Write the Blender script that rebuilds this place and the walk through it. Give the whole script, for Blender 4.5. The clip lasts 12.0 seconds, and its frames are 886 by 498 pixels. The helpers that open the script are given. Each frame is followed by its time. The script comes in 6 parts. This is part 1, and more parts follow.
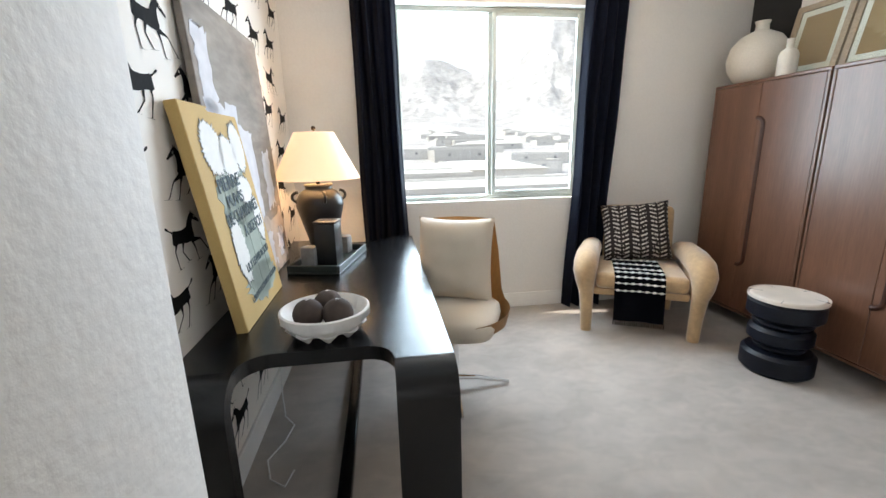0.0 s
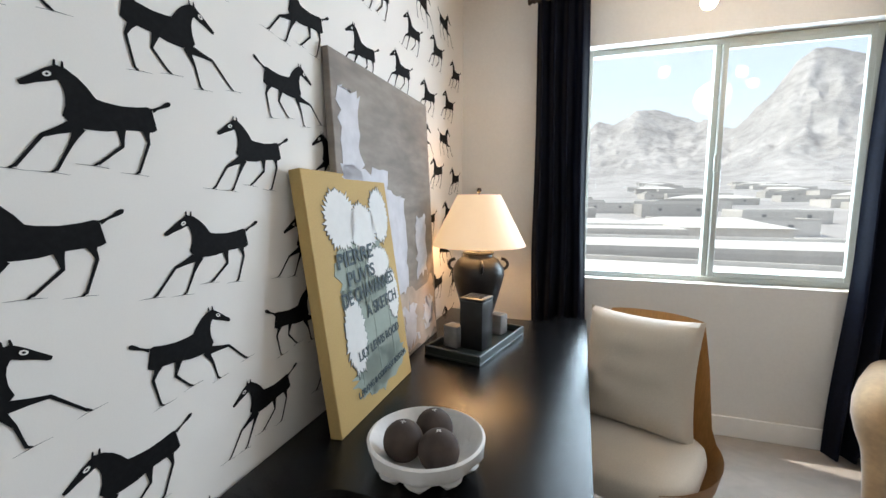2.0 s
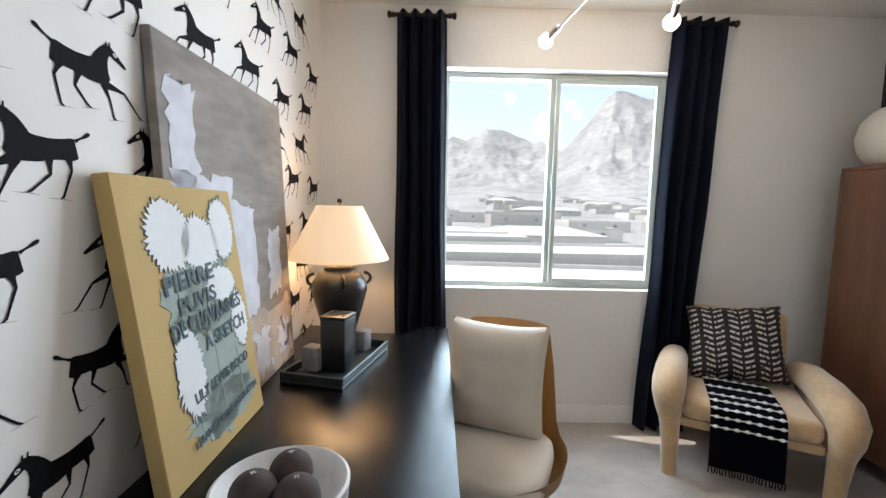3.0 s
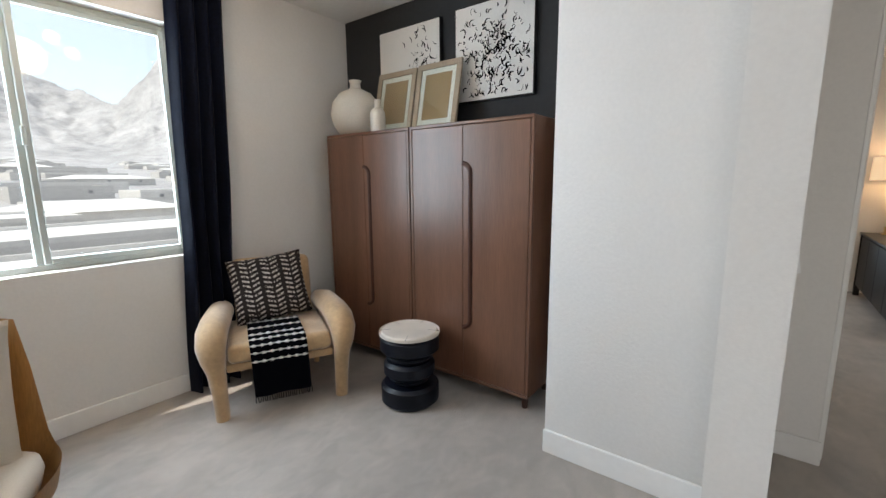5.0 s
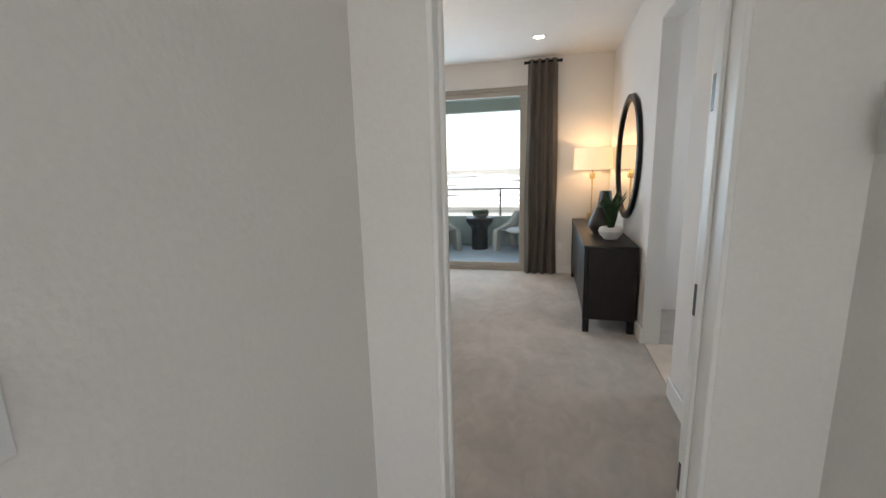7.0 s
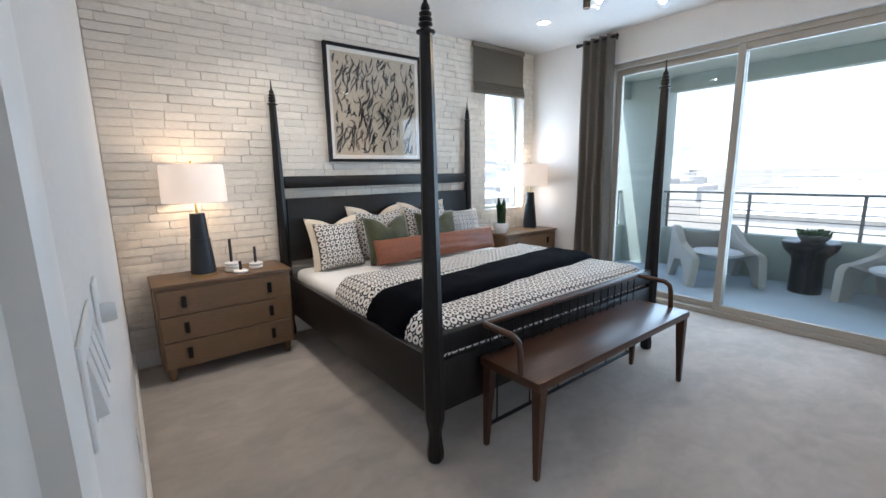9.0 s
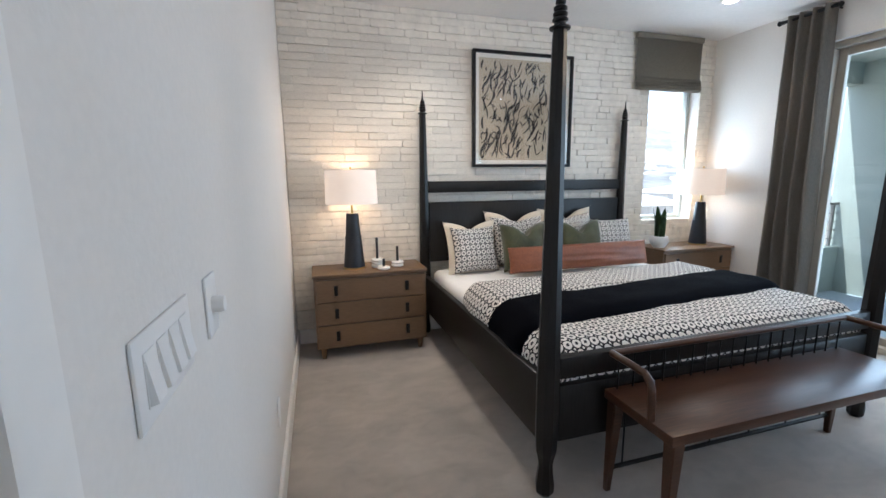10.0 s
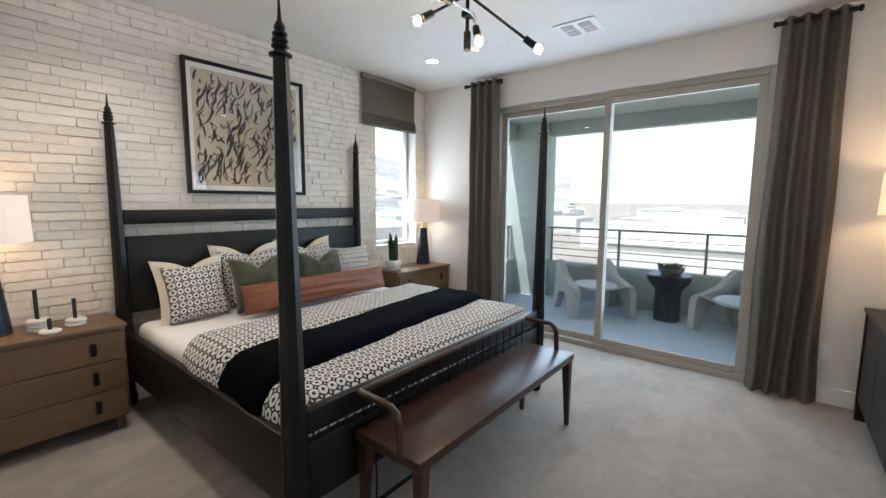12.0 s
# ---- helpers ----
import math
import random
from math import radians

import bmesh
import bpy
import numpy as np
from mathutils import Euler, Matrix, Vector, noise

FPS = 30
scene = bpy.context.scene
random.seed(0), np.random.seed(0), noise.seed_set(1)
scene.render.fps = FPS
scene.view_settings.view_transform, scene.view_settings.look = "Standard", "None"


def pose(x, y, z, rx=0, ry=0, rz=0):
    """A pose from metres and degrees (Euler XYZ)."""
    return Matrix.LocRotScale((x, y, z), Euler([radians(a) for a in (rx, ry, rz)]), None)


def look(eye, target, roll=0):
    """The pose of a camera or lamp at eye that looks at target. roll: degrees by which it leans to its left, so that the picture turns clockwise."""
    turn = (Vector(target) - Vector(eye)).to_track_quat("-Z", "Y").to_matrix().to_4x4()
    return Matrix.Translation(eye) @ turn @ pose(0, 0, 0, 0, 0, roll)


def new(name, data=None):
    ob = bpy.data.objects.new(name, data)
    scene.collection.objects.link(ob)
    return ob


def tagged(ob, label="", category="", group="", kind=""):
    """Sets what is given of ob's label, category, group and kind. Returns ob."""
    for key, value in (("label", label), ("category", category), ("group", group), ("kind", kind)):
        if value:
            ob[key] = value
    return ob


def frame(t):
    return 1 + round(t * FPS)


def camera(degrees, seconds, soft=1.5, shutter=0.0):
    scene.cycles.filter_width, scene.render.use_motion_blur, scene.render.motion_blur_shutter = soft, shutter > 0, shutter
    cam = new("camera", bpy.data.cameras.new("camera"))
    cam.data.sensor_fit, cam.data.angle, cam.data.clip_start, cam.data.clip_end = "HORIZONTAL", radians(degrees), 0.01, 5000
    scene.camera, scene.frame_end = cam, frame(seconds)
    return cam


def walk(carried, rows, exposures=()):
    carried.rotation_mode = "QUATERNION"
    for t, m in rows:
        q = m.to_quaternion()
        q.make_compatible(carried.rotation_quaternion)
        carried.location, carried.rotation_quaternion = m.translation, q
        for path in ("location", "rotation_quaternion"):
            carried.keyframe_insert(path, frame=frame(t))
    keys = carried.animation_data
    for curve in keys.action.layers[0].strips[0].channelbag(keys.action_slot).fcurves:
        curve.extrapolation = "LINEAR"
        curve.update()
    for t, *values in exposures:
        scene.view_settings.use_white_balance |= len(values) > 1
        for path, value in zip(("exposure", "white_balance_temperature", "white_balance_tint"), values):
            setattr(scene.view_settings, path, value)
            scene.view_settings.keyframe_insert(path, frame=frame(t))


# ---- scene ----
cam = camera(93.4, 12.0)

PATH = [
    (0, (0.696, 0.404, 1.347), (0.966, 2.329, 0.878), -1.3),
    (0.5, (0.764, 0.583, 1.342), (0.52, 2.519, 0.903), -1.4),
    (1, (0.904, 0.723, 1.381), (0.276, 2.584, 1.004), -1.4),
    (1.5, (0.912, 0.779, 1.403), (0.157, 2.607, 1.103), -0.5),
    (2, (0.835, 0.856, 1.42), (0.214, 2.743, 1.195), 0.1),
    (2.5, (0.817, 0.907, 1.434), (0.478, 2.869, 1.247), 0.9),
    (2.7, (0.816, 0.911, 1.439), (0.615, 2.892, 1.258), 1.1),
    (4.3, (0.935, 0.878, 1.448), (2.016, 2.543, 1.204), 0.3),
    (4.5, (0.967, 0.843, 1.444), (2.2, 2.395, 1.178), -0.1),
    (5, (1.115, 0.695, 1.405), (2.688, 1.887, 1.079), -0.5),
    (5.2, (1.227, 0.578, 1.374), (2.894, 1.621, 1.011), -1.0),
    (5.5, (1.343, 0.423, 1.38), (3.149, 1.157, 0.932), -1.0),
    (6, (1.648, 0.242, 1.38), (3.564, 0.526, 0.881), -0.7),
    (6.5, (2.019, 0.069, 1.391), (3.957, 0.269, 0.937), -1.4),
    (6.7, (2.203, 0.021, 1.409), (4.135, 0.326, 0.989), -1.6),
    (8.3, (3.565, 0.015, 1.373), (5.233, 1.047, 0.981), -0.8),
    (8.5, (3.706, 0.034, 1.38), (5.274, 1.214, 0.996), -1.2),
    (8.6, (3.765, 0.044, 1.387), (5.276, 1.297, 1.003), -1.2),
    (9, (3.938, 0.099, 1.359), (5.14, 1.657, 1.0), -1.0),
    (9.5, (4.071, 0.08, 1.366), (4.818, 1.897, 0.993), -0.3),
    (10, (4.1, 0.104, 1.373), (4.667, 1.993, 1.041), -0.6),
    (10.5, (4.084, 0.139, 1.4), (4.74, 2.014, 1.162), -0.0),
    (11, (4.107, 0.169, 1.431), (5.046, 1.927, 1.257), 1.0),
    (11.5, (4.148, 0.185, 1.433), (5.405, 1.73, 1.248), 1.0),
    (12, (4.187, 0.195, 1.426), (5.736, 1.44, 1.198), 0.4),
]
walk(cam, [(t, look(eye, target, roll)) for t, eye, target, roll in PATH],
     [(0.0, 0.92, 6750, 10), (1.0, 0.74, 6750, 10), (2.0, 0.48, 6700, 10), (4.3, 0.58, 6500, 11), (5.0, 0.50, 6750, 11), (5.5, 0.95, 6650, 10), (6.0, 0.95, 6500, 10), (6.7, 0.97, 6550, 10), (8.3, 1.20, 5700, 10),
      (9.5, 1.18, 5700, 10), (10.5, 1.12, 5850, 10), (12.0, 0.95, 6100, 10)])

# ---- world, sun, exposure ----
world = bpy.data.worlds.new("sky")
scene.world = world
world.use_nodes = True
wn = world.node_tree.nodes
sky = wn.new("ShaderNodeTexSky")
sky.sky_type, sky.sun_disc = "NISHITA", False
sky.sun_elevation, sky.sun_rotation = radians(59), radians(-75)
sky.air_density, sky.dust_density = 1.0, 1.0
wn["Background"].inputs["Strength"].default_value = 0.12
haze = wn.new("ShaderNodeVectorMath")
haze.operation = "ADD"
haze.inputs[1].default_value = (3.25, 3.12, 3.25)
world.node_tree.links.new(sky.outputs["Color"], haze.inputs[0])
world.node_tree.links.new(haze.outputs["Vector"], wn["Background"].inputs["Color"])

sun_data = bpy.data.lights.new("sun", "SUN")
sun_data.energy, sun_data.angle, sun_data.color = 3.0, radians(0.5), (1.0, 0.95, 0.88)
sun = new("sun", sun_data)
sun.matrix_world = look((-0.58 * 30, 0.192 * 30, 1.0 * 30), (0, 0, 0))


def window_lamp(name, x, y, z, aim, w, h, watts, tint=(0.80, 0.90, 1.0)):
    """The sky's light in a window's opening."""
    data = bpy.data.lights.new(name, "AREA")
    data.shape, data.size, data.size_y, data.energy, data.color = "RECTANGLE", w, h, watts, tint
    ob = new(name, data)
    ob.matrix_world = look((x, y, z), aim)
    return ob


window_lamp("window_light", 1.58, 3.94, 1.65, (1.58, 0, 1.45), 1.5, 1.4, 72, (0.67, 0.82, 1.0))
window_lamp("window_light", 7.66, 3.94, 1.45, (7.66, 0, 1.3), 0.6, 1.0, 9)
window_lamp("window_light", 8.37, 1.49, 1.35, (3.0, 1.6, 1.2), 2.3, 2.0, 26, (0.66, 0.82, 1.0))
window_lamp("window_light", 5.5, -2.74, 1.7, (5.5, 0, 1.4), 0.9, 0.9, 9, (0.86, 0.92, 1.0))
# Lamps of two unseen landing windows, added to lift the hall and far walls.
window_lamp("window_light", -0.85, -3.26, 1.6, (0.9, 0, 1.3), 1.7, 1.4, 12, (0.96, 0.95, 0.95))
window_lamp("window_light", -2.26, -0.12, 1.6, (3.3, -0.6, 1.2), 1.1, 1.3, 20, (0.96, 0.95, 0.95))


# ---- materials ----
def mat(name, color, rough=0.6, metal=0.0, vary=0.12, scale=30.0, bump=0.0, bump_scale=80.0, big=2.0, big_vary=0.06,
        stretch=(1, 1, 1), emit=None, power=0.0, sheen=0.0, coat=0.0, random_vary=0.0, spec=0.5):
    m = bpy.data.materials.new(name)
    m.use_nodes = True
    n, l = m.node_tree.nodes, m.node_tree.links
    b = n["Principled BSDF"]
    b.inputs["Roughness"].default_value, b.inputs["Metallic"].default_value = rough, metal
    b.inputs["Sheen Weight"].default_value, b.inputs["Coat Weight"].default_value = sheen, coat
    b.inputs["Specular IOR Level"].default_value = spec
    tc, mp = n.new("ShaderNodeTexCoord"), n.new("ShaderNodeMapping")
    mp.inputs["Scale"].default_value = stretch
    l.new(tc.outputs["Object"], mp.inputs["Vector"])
    fine, wide = n.new("ShaderNodeTexNoise"), n.new("ShaderNodeTexNoise")
    fine.inputs["Scale"].default_value, fine.inputs["Detail"].default_value = scale, 5
    wide.inputs["Scale"].default_value, wide.inputs["Detail"].default_value = big, 3
    for t in (fine, wide):
        l.new(mp.outputs["Vector"], t.inputs["Vector"])
    def ramp(src, amount):
        r = n.new("ShaderNodeMapRange")
        r.inputs["From Min"].default_value, r.inputs["From Max"].default_value = 0.3, 0.7
        r.inputs["To Min"].default_value, r.inputs["To Max"].default_value = 1 - amount, 1 + amount
        l.new(src, r.inputs["Value"])
        return r.outputs["Result"]
    mul = n.new("ShaderNodeMath")
    mul.operation = "MULTIPLY"
    l.new(ramp(fine.outputs["Fac"], vary), mul.inputs[0])
    l.new(ramp(wide.outputs["Fac"], big_vary), mul.inputs[1])
    last = mul.outputs["Value"]
    if random_vary:
        info = n.new("ShaderNodeObjectInfo")
        rr = n.new("ShaderNodeMapRange")
        rr.inputs["To Min"].default_value, rr.inputs["To Max"].default_value = 1 - random_vary, 1 + random_vary
        l.new(info.outputs["Random"], rr.inputs["Value"])
        m2 = n.new("ShaderNodeMath")
        m2.operation = "MULTIPLY"
        l.new(last, m2.inputs[0]), l.new(rr.outputs["Result"], m2.inputs[1])
        last = m2.outputs["Value"]
    vm = n.new("ShaderNodeVectorMath")
    vm.operation = "SCALE"
    vm.inputs[0].default_value = color
    l.new(last, vm.inputs["Scale"])
    l.new(vm.outputs["Vector"], b.inputs["Base Color"])
    if bump:
        bn, bp = n.new("ShaderNodeTexNoise"), n.new("ShaderNodeBump")
        bn.inputs["Scale"].default_value, bn.inputs["Detail"].default_value = bump_scale, 4
        bp.inputs["Strength"].default_value, bp.inputs["Distance"].default_value = bump, 0.004
        l.new(mp.outputs["Vector"], bn.inputs["Vector"])
        l.new(bn.outputs["Fac"], bp.inputs["Height"]), l.new(bp.outputs["Normal"], b.inputs["Normal"])
    if emit:
        b.inputs["Emission Color"].default_value, b.inputs["Emission Strength"].default_value = (*emit, 1), power
    return m


def glass(name, tint=(0.95, 0.98, 0.97), amount=1.0):
    """A clear pane: the view goes through, Fresnel adds the gloss."""
    m = bpy.data.materials.new(name)
    m.use_nodes = True
    n, l = m.node_tree.nodes, m.node_tree.links
    n.remove(n["Principled BSDF"])
    tr, gl, mx = n.new("ShaderNodeBsdfTransparent"), n.new("ShaderNodeBsdfGlossy"), n.new("ShaderNodeMixShader")
    lw, pw, sc = n.new("ShaderNodeLayerWeight"), n.new("ShaderNodeMath"), n.new("ShaderNodeMath")
    tr.inputs["Color"].default_value = (*tint, 1)
    gl.inputs["Roughness"].default_value = 0.0
    pw.operation, sc.operation = "POWER", "MULTIPLY_ADD"
    pw.inputs[1].default_value = 4.0
    sc.inputs[1].default_value, sc.inputs[2].default_value = 0.6 * amount, 0.05 * amount
    l.new(lw.outputs["Facing"], pw.inputs[0]), l.new(pw.outputs["Value"], sc.inputs[0]), l.new(sc.outputs["Value"], mx.inputs[0])
    l.new(tr.outputs["BSDF"], mx.inputs[1]), l.new(gl.outputs["BSDF"], mx.inputs[2])
    l.new(mx.outputs["Shader"], n["Material Output"].inputs["Surface"])
    return m


M = {
    "wall": mat("wall_paint", (0.74, 0.715, 0.68), 0.7, vary=0.02, scale=60, bump=0.32, bump_scale=65, big_vary=0.02),
    "ceiling": mat("ceiling_paint", (0.78, 0.765, 0.74), 0.85, vary=0.02, bump=0.15, bump_scale=70, big_vary=0.02),
    "trim": mat("trim_paint", (0.80, 0.785, 0.755), 0.4, vary=0.015, bump=0.03, bump_scale=25),
    "black_wall": mat("charcoal_paint", (0.016, 0.017, 0.019), 0.75, vary=0.1, bump=0.2, bump_scale=95),
    "paper": mat("wallpaper", (0.80, 0.765, 0.715), 0.8, vary=0.012, scale=300, bump=0.05, bump_scale=400, big_vary=0.02),
    "ink": mat("wallpaper_ink", (0.007, 0.007, 0.0075), 0.8, vary=0.25, scale=90, spec=0.12),
    "tile": mat("floor_tile", (0.58, 0.50, 0.42), 0.35, vary=0.06, scale=8),
    "brick": mat("whitewashed_brick", (0.76, 0.715, 0.64), 0.85, vary=0.07, scale=18, bump=0.6, bump_scale=45, big=5, big_vary=0.05, random_vary=0.07),
    "mortar": mat("mortar", (0.69, 0.65, 0.585), 0.95, vary=0.08, scale=60, bump=0.4, bump_scale=120),
    "vinyl": mat("window_vinyl", (0.44, 0.475, 0.45), 0.4, vary=0.02),
    "almond": mat("slider_frame_paint", (0.40, 0.365, 0.31), 0.45, vary=0.03),
    "glass": glass("pane_glass", amount=0.8),
    "clear": glass("clear_acrylic", (0.995, 1.0, 1.0), 0.8),
    "navy_velvet": mat("midnight_velvet", (0.0035, 0.0065, 0.020), 0.8, vary=0.3, scale=60, big=8, big_vary=0.2, sheen=0.04, spec=0.25),
    "grey_linen": mat("grey_linen", (0.235, 0.210, 0.182), 0.9, vary=0.12, scale=220, bump=0.3, bump_scale=500, stretch=(1, 1, 0.15), spec=0.15),
    "shade_linen": mat("taupe_linen", (0.255, 0.230, 0.190), 0.9, vary=0.12, scale=250, bump=0.4, bump_scale=450, stretch=(0.2, 1, 1)),
    "black_metal": mat("black_metal", (0.012, 0.012, 0.012), 0.38, metal=0.6, vary=0.1),
    "bronze": mat("bronze_metal", (0.03, 0.022, 0.017), 0.35, metal=0.8, vary=0.2),
    "chrome": mat("chrome", (0.75, 0.76, 0.78), 0.12, metal=1.0, vary=0.02),
    "brass": mat("brushed_brass", (0.62, 0.45, 0.2), 0.28, metal=1.0, vary=0.06, stretch=(1, 1, 8)),
    "black_wood": mat("ebonised_oak", (0.0040, 0.0042, 0.0048), 0.2, spec=0.42, vary=0.35, scale=40, bump=0.12, bump_scale=60, stretch=(12, 0.8, 12), big=3, big_vary=0.15),
    "walnut": mat("walnut_veneer", (0.150, 0.070, 0.041), 0.32, vary=0.13, scale=22, bump=0.04, bump_scale=40, stretch=(6, 6, 0.45), big=1.5, big_vary=0.18),
    # Dark walnut of the feet, also the shadow painted along the door pulls.
    "walnut_feet_and_shade": mat("walnut_feet_and_shade", (0.050, 0.013, 0.005), 0.45, vary=0.2),
    "bench_wood": mat("bench_walnut", (0.056, 0.024, 0.0125), 0.30, spec=0.35, vary=0.3, scale=20, bump=0.08, bump_scale=40, stretch=(0.6, 8, 8), big=2, big_vary=0.15),
    "bed_wood": mat("dark_stained_wood", (0.0095, 0.0080, 0.0073), 0.36, spec=0.3, vary=0.3, scale=20, bump=0.08, stretch=(6, 6, 0.6)),
    "oak": mat("brown_oak", (0.165, 0.098, 0.053), 0.42, vary=0.16, scale=30, bump=0.08, bump_scale=60, stretch=(0.6, 6, 6), big=2, big_vary=0.08),
    "chair_oak": mat("honey_oak_shell", (0.36, 0.2, 0.075), 0.42, vary=0.15, scale=25, bump=0.05, stretch=(6, 6, 0.7)),
    "espresso": mat("espresso_wood", (0.011, 0.0075, 0.0065), 0.4, spec=0.35, vary=0.35, scale=26, bump=0.12, bump_scale=50, stretch=(5, 5, 0.5)),
    "cream": mat("cream_upholstery", (0.62, 0.54, 0.44), 0.9, vary=0.06, scale=260, bump=0.25, bump_scale=500, sheen=0.2),
    "velvet_tan": mat("tan_velvet", (0.46, 0.30, 0.155), 0.8, vary=0.10, scale=40, big=6, big_vary=0.15, sheen=0.6),
    "white_linen": mat("white_sheet", (0.80, 0.79, 0.77), 0.9, vary=0.03, scale=200, bump=0.1, bump_scale=12),
    "cream_linen": mat("cream_linen", (0.66, 0.58, 0.46), 0.9, vary=0.05, scale=300, bump=0.2, bump_scale=300),
    "olive": mat("olive_velvet", (0.048, 0.052, 0.018), 0.8, vary=0.15, scale=50, big=6, big_vary=0.25, sheen=0.4),
    "rust": mat("rust_leather", (0.195, 0.062, 0.025), 0.48, vary=0.14, scale=60, bump=0.15, bump_scale=60, big=5, big_vary=0.12),
    "black_knit": mat("black_knit", (0.0022, 0.0025, 0.0042), 0.95, vary=0.3, scale=200, bump=0.4, bump_scale=150, spec=0.05),
    "white_yarn": mat("white_yarn", (0.75, 0.73, 0.70), 0.9),
    "black_ceramic": mat("black_ceramic", (0.011, 0.011, 0.012), 0.35, vary=0.3, scale=30, bump=0.15, bump_scale=40),
    "navy_ceramic": mat("ink_blue_leather", (0.008, 0.011, 0.018), 0.38, vary=0.2, scale=40, bump=0.1),
    "clay": mat("dark_clay", (0.060, 0.042, 0.034), 0.85, vary=0.2, scale=30, bump=0.3, bump_scale=60),
    "plaster": mat("white_plaster", (0.76, 0.74, 0.71), 0.85, vary=0.03, scale=60, bump=0.25, bump_scale=60),
    "vase": mat("bisque_ceramic", (0.66, 0.62, 0.55), 0.8, vary=0.04, scale=90, bump=0.3, bump_scale=160),
    "dark_vase": mat("smoky_ceramic", (0.03, 0.024, 0.02), 0.3, vary=0.3, scale=10),
    "marble": mat("pale_stone", (0.68, 0.61, 0.53), 0.4, vary=0.08, scale=6, big=3, big_vary=0.06),
    "grey_stone": mat("grey_stone", (0.21, 0.205, 0.20), 0.5, vary=0.35, scale=14),
    "stool_black": mat("blackened_wood", (0.003, 0.0045, 0.010), 0.42, spec=0.3, vary=0.35, scale=25, bump=0.12, stretch=(1, 1, 4)),
    "leather_tray": mat("black_green_leather", (0.014, 0.022, 0.022), 0.42, vary=0.2, bump=0.15, bump_scale=200),
    "lamp_shade": mat("lit_linen_shade", (0.80, 0.72, 0.60), 0.9, vary=0.03, scale=250, emit=(1.0, 0.62, 0.30), power=0.42),
    "lamp_shade_soft": mat("lit_white_shade", (0.82, 0.77, 0.72), 0.9, vary=0.03, scale=250, emit=(1.0, 0.70, 0.48), power=0.20),
    "bulb": mat("lit_bulb", (1, 1, 1), 0.3, emit=(1.0, 0.72, 0.42), power=22.0),
    "can": mat("lit_downlight", (1, 1, 1), 0.3, emit=(1.0, 0.9, 0.76), power=14.0),
    "green_leaf": mat("succulent_leaf", (0.055, 0.105, 0.04), 0.5, vary=0.3, scale=25, big=5, big_vary=0.2),
    "plate": mat("switch_plastic", (0.80, 0.80, 0.79), 0.35, vary=0.01),
    "dark_plastic": mat("dark_plastic", (0.02, 0.02, 0.022), 0.4),
    "tan_paper": mat("kraft_paper", (0.36, 0.235, 0.125), 0.85, vary=0.06, scale=60),
    "frame_wood": mat("driftwood_frame", (0.36, 0.29, 0.21), 0.7, vary=0.2, scale=40, stretch=(3, 3, 3)),
    "mat_board": mat("mat_board", (0.80, 0.77, 0.71), 0.9, vary=0.02),
    "ecru_paper": mat("ecru_paper", (0.52, 0.44, 0.325), 0.85, vary=0.05, scale=10),
    "canvas_white": mat("gesso_canvas", (0.72, 0.70, 0.66), 0.85, vary=0.04, scale=200, bump=0.2, bump_scale=400),
    "canvas_taupe": mat("taupe_paint", (0.235, 0.20, 0.17), 0.75, vary=0.14, scale=9, bump=0.3, bump_scale=30, stretch=(1, 3, 1), big=2.5, big_vary=0.25),
    "paint_pale": mat("pale_lilac_paint", (0.58, 0.57, 0.60), 0.75, vary=0.12, scale=12, bump=0.4, bump_scale=30),
    "paint_buff": mat("buff_paint", (0.45, 0.36, 0.29), 0.75, vary=0.2, scale=8, bump=0.3, bump_scale=30),
    "poster_ochre": mat("ochre_canvas", (0.50, 0.34, 0.125), 0.8, vary=0.05, scale=200, bump=0.15, bump_scale=400),
    "poster_white": mat("poster_white", (0.70, 0.70, 0.68), 0.8, vary=0.03),
    "poster_sage": mat("poster_sage", (0.30, 0.35, 0.30), 0.8, vary=0.05),
    "poster_blue": mat("poster_ink_blue", (0.075, 0.105, 0.115), 0.8),
    "stucco": mat("balcony_stucco", (0.45, 0.505, 0.465), 0.95, vary=0.06, scale=60, bump=0.5, bump_scale=120),
    "balcony_floor": mat("balcony_deck", (0.47, 0.56, 0.65), 0.8, vary=0.06, scale=90, bump=0.2, bump_scale=200),
    "rail_metal": mat("railing_metal", (0.27, 0.26, 0.25), 0.5, metal=0.3),
    "wicker": mat("pale_wicker", (0.50, 0.48, 0.44), 0.9, vary=0.3, scale=110, bump=0.8, bump_scale=200),
    "outdoor_cushion": mat("outdoor_cushion", (0.68, 0.70, 0.72), 0.9, vary=0.03),
    "desert": mat("desert_ground", (0.33, 0.29, 0.24), 0.95, vary=0.15, scale=0.05, big=0.008, big_vary=0.2),
    "mountain": mat("mountain_rock", (0.40, 0.385, 0.375), 0.95, vary=0.22, scale=0.035, big=0.006, big_vary=0.2),
    "roof": mat("flat_roof", (0.66, 0.645, 0.62), 0.9, vary=0.06, scale=0.3, random_vary=0.15),
    "roof_wall": mat("parapet_stucco", (0.56, 0.53, 0.49), 0.9, vary=0.05, scale=0.4, random_vary=0.2),
    "mirror": mat("silvered_mirror", (0.92, 0.92, 0.92), 0.01, metal=1.0, vary=0.0, big_vary=0.0),
}


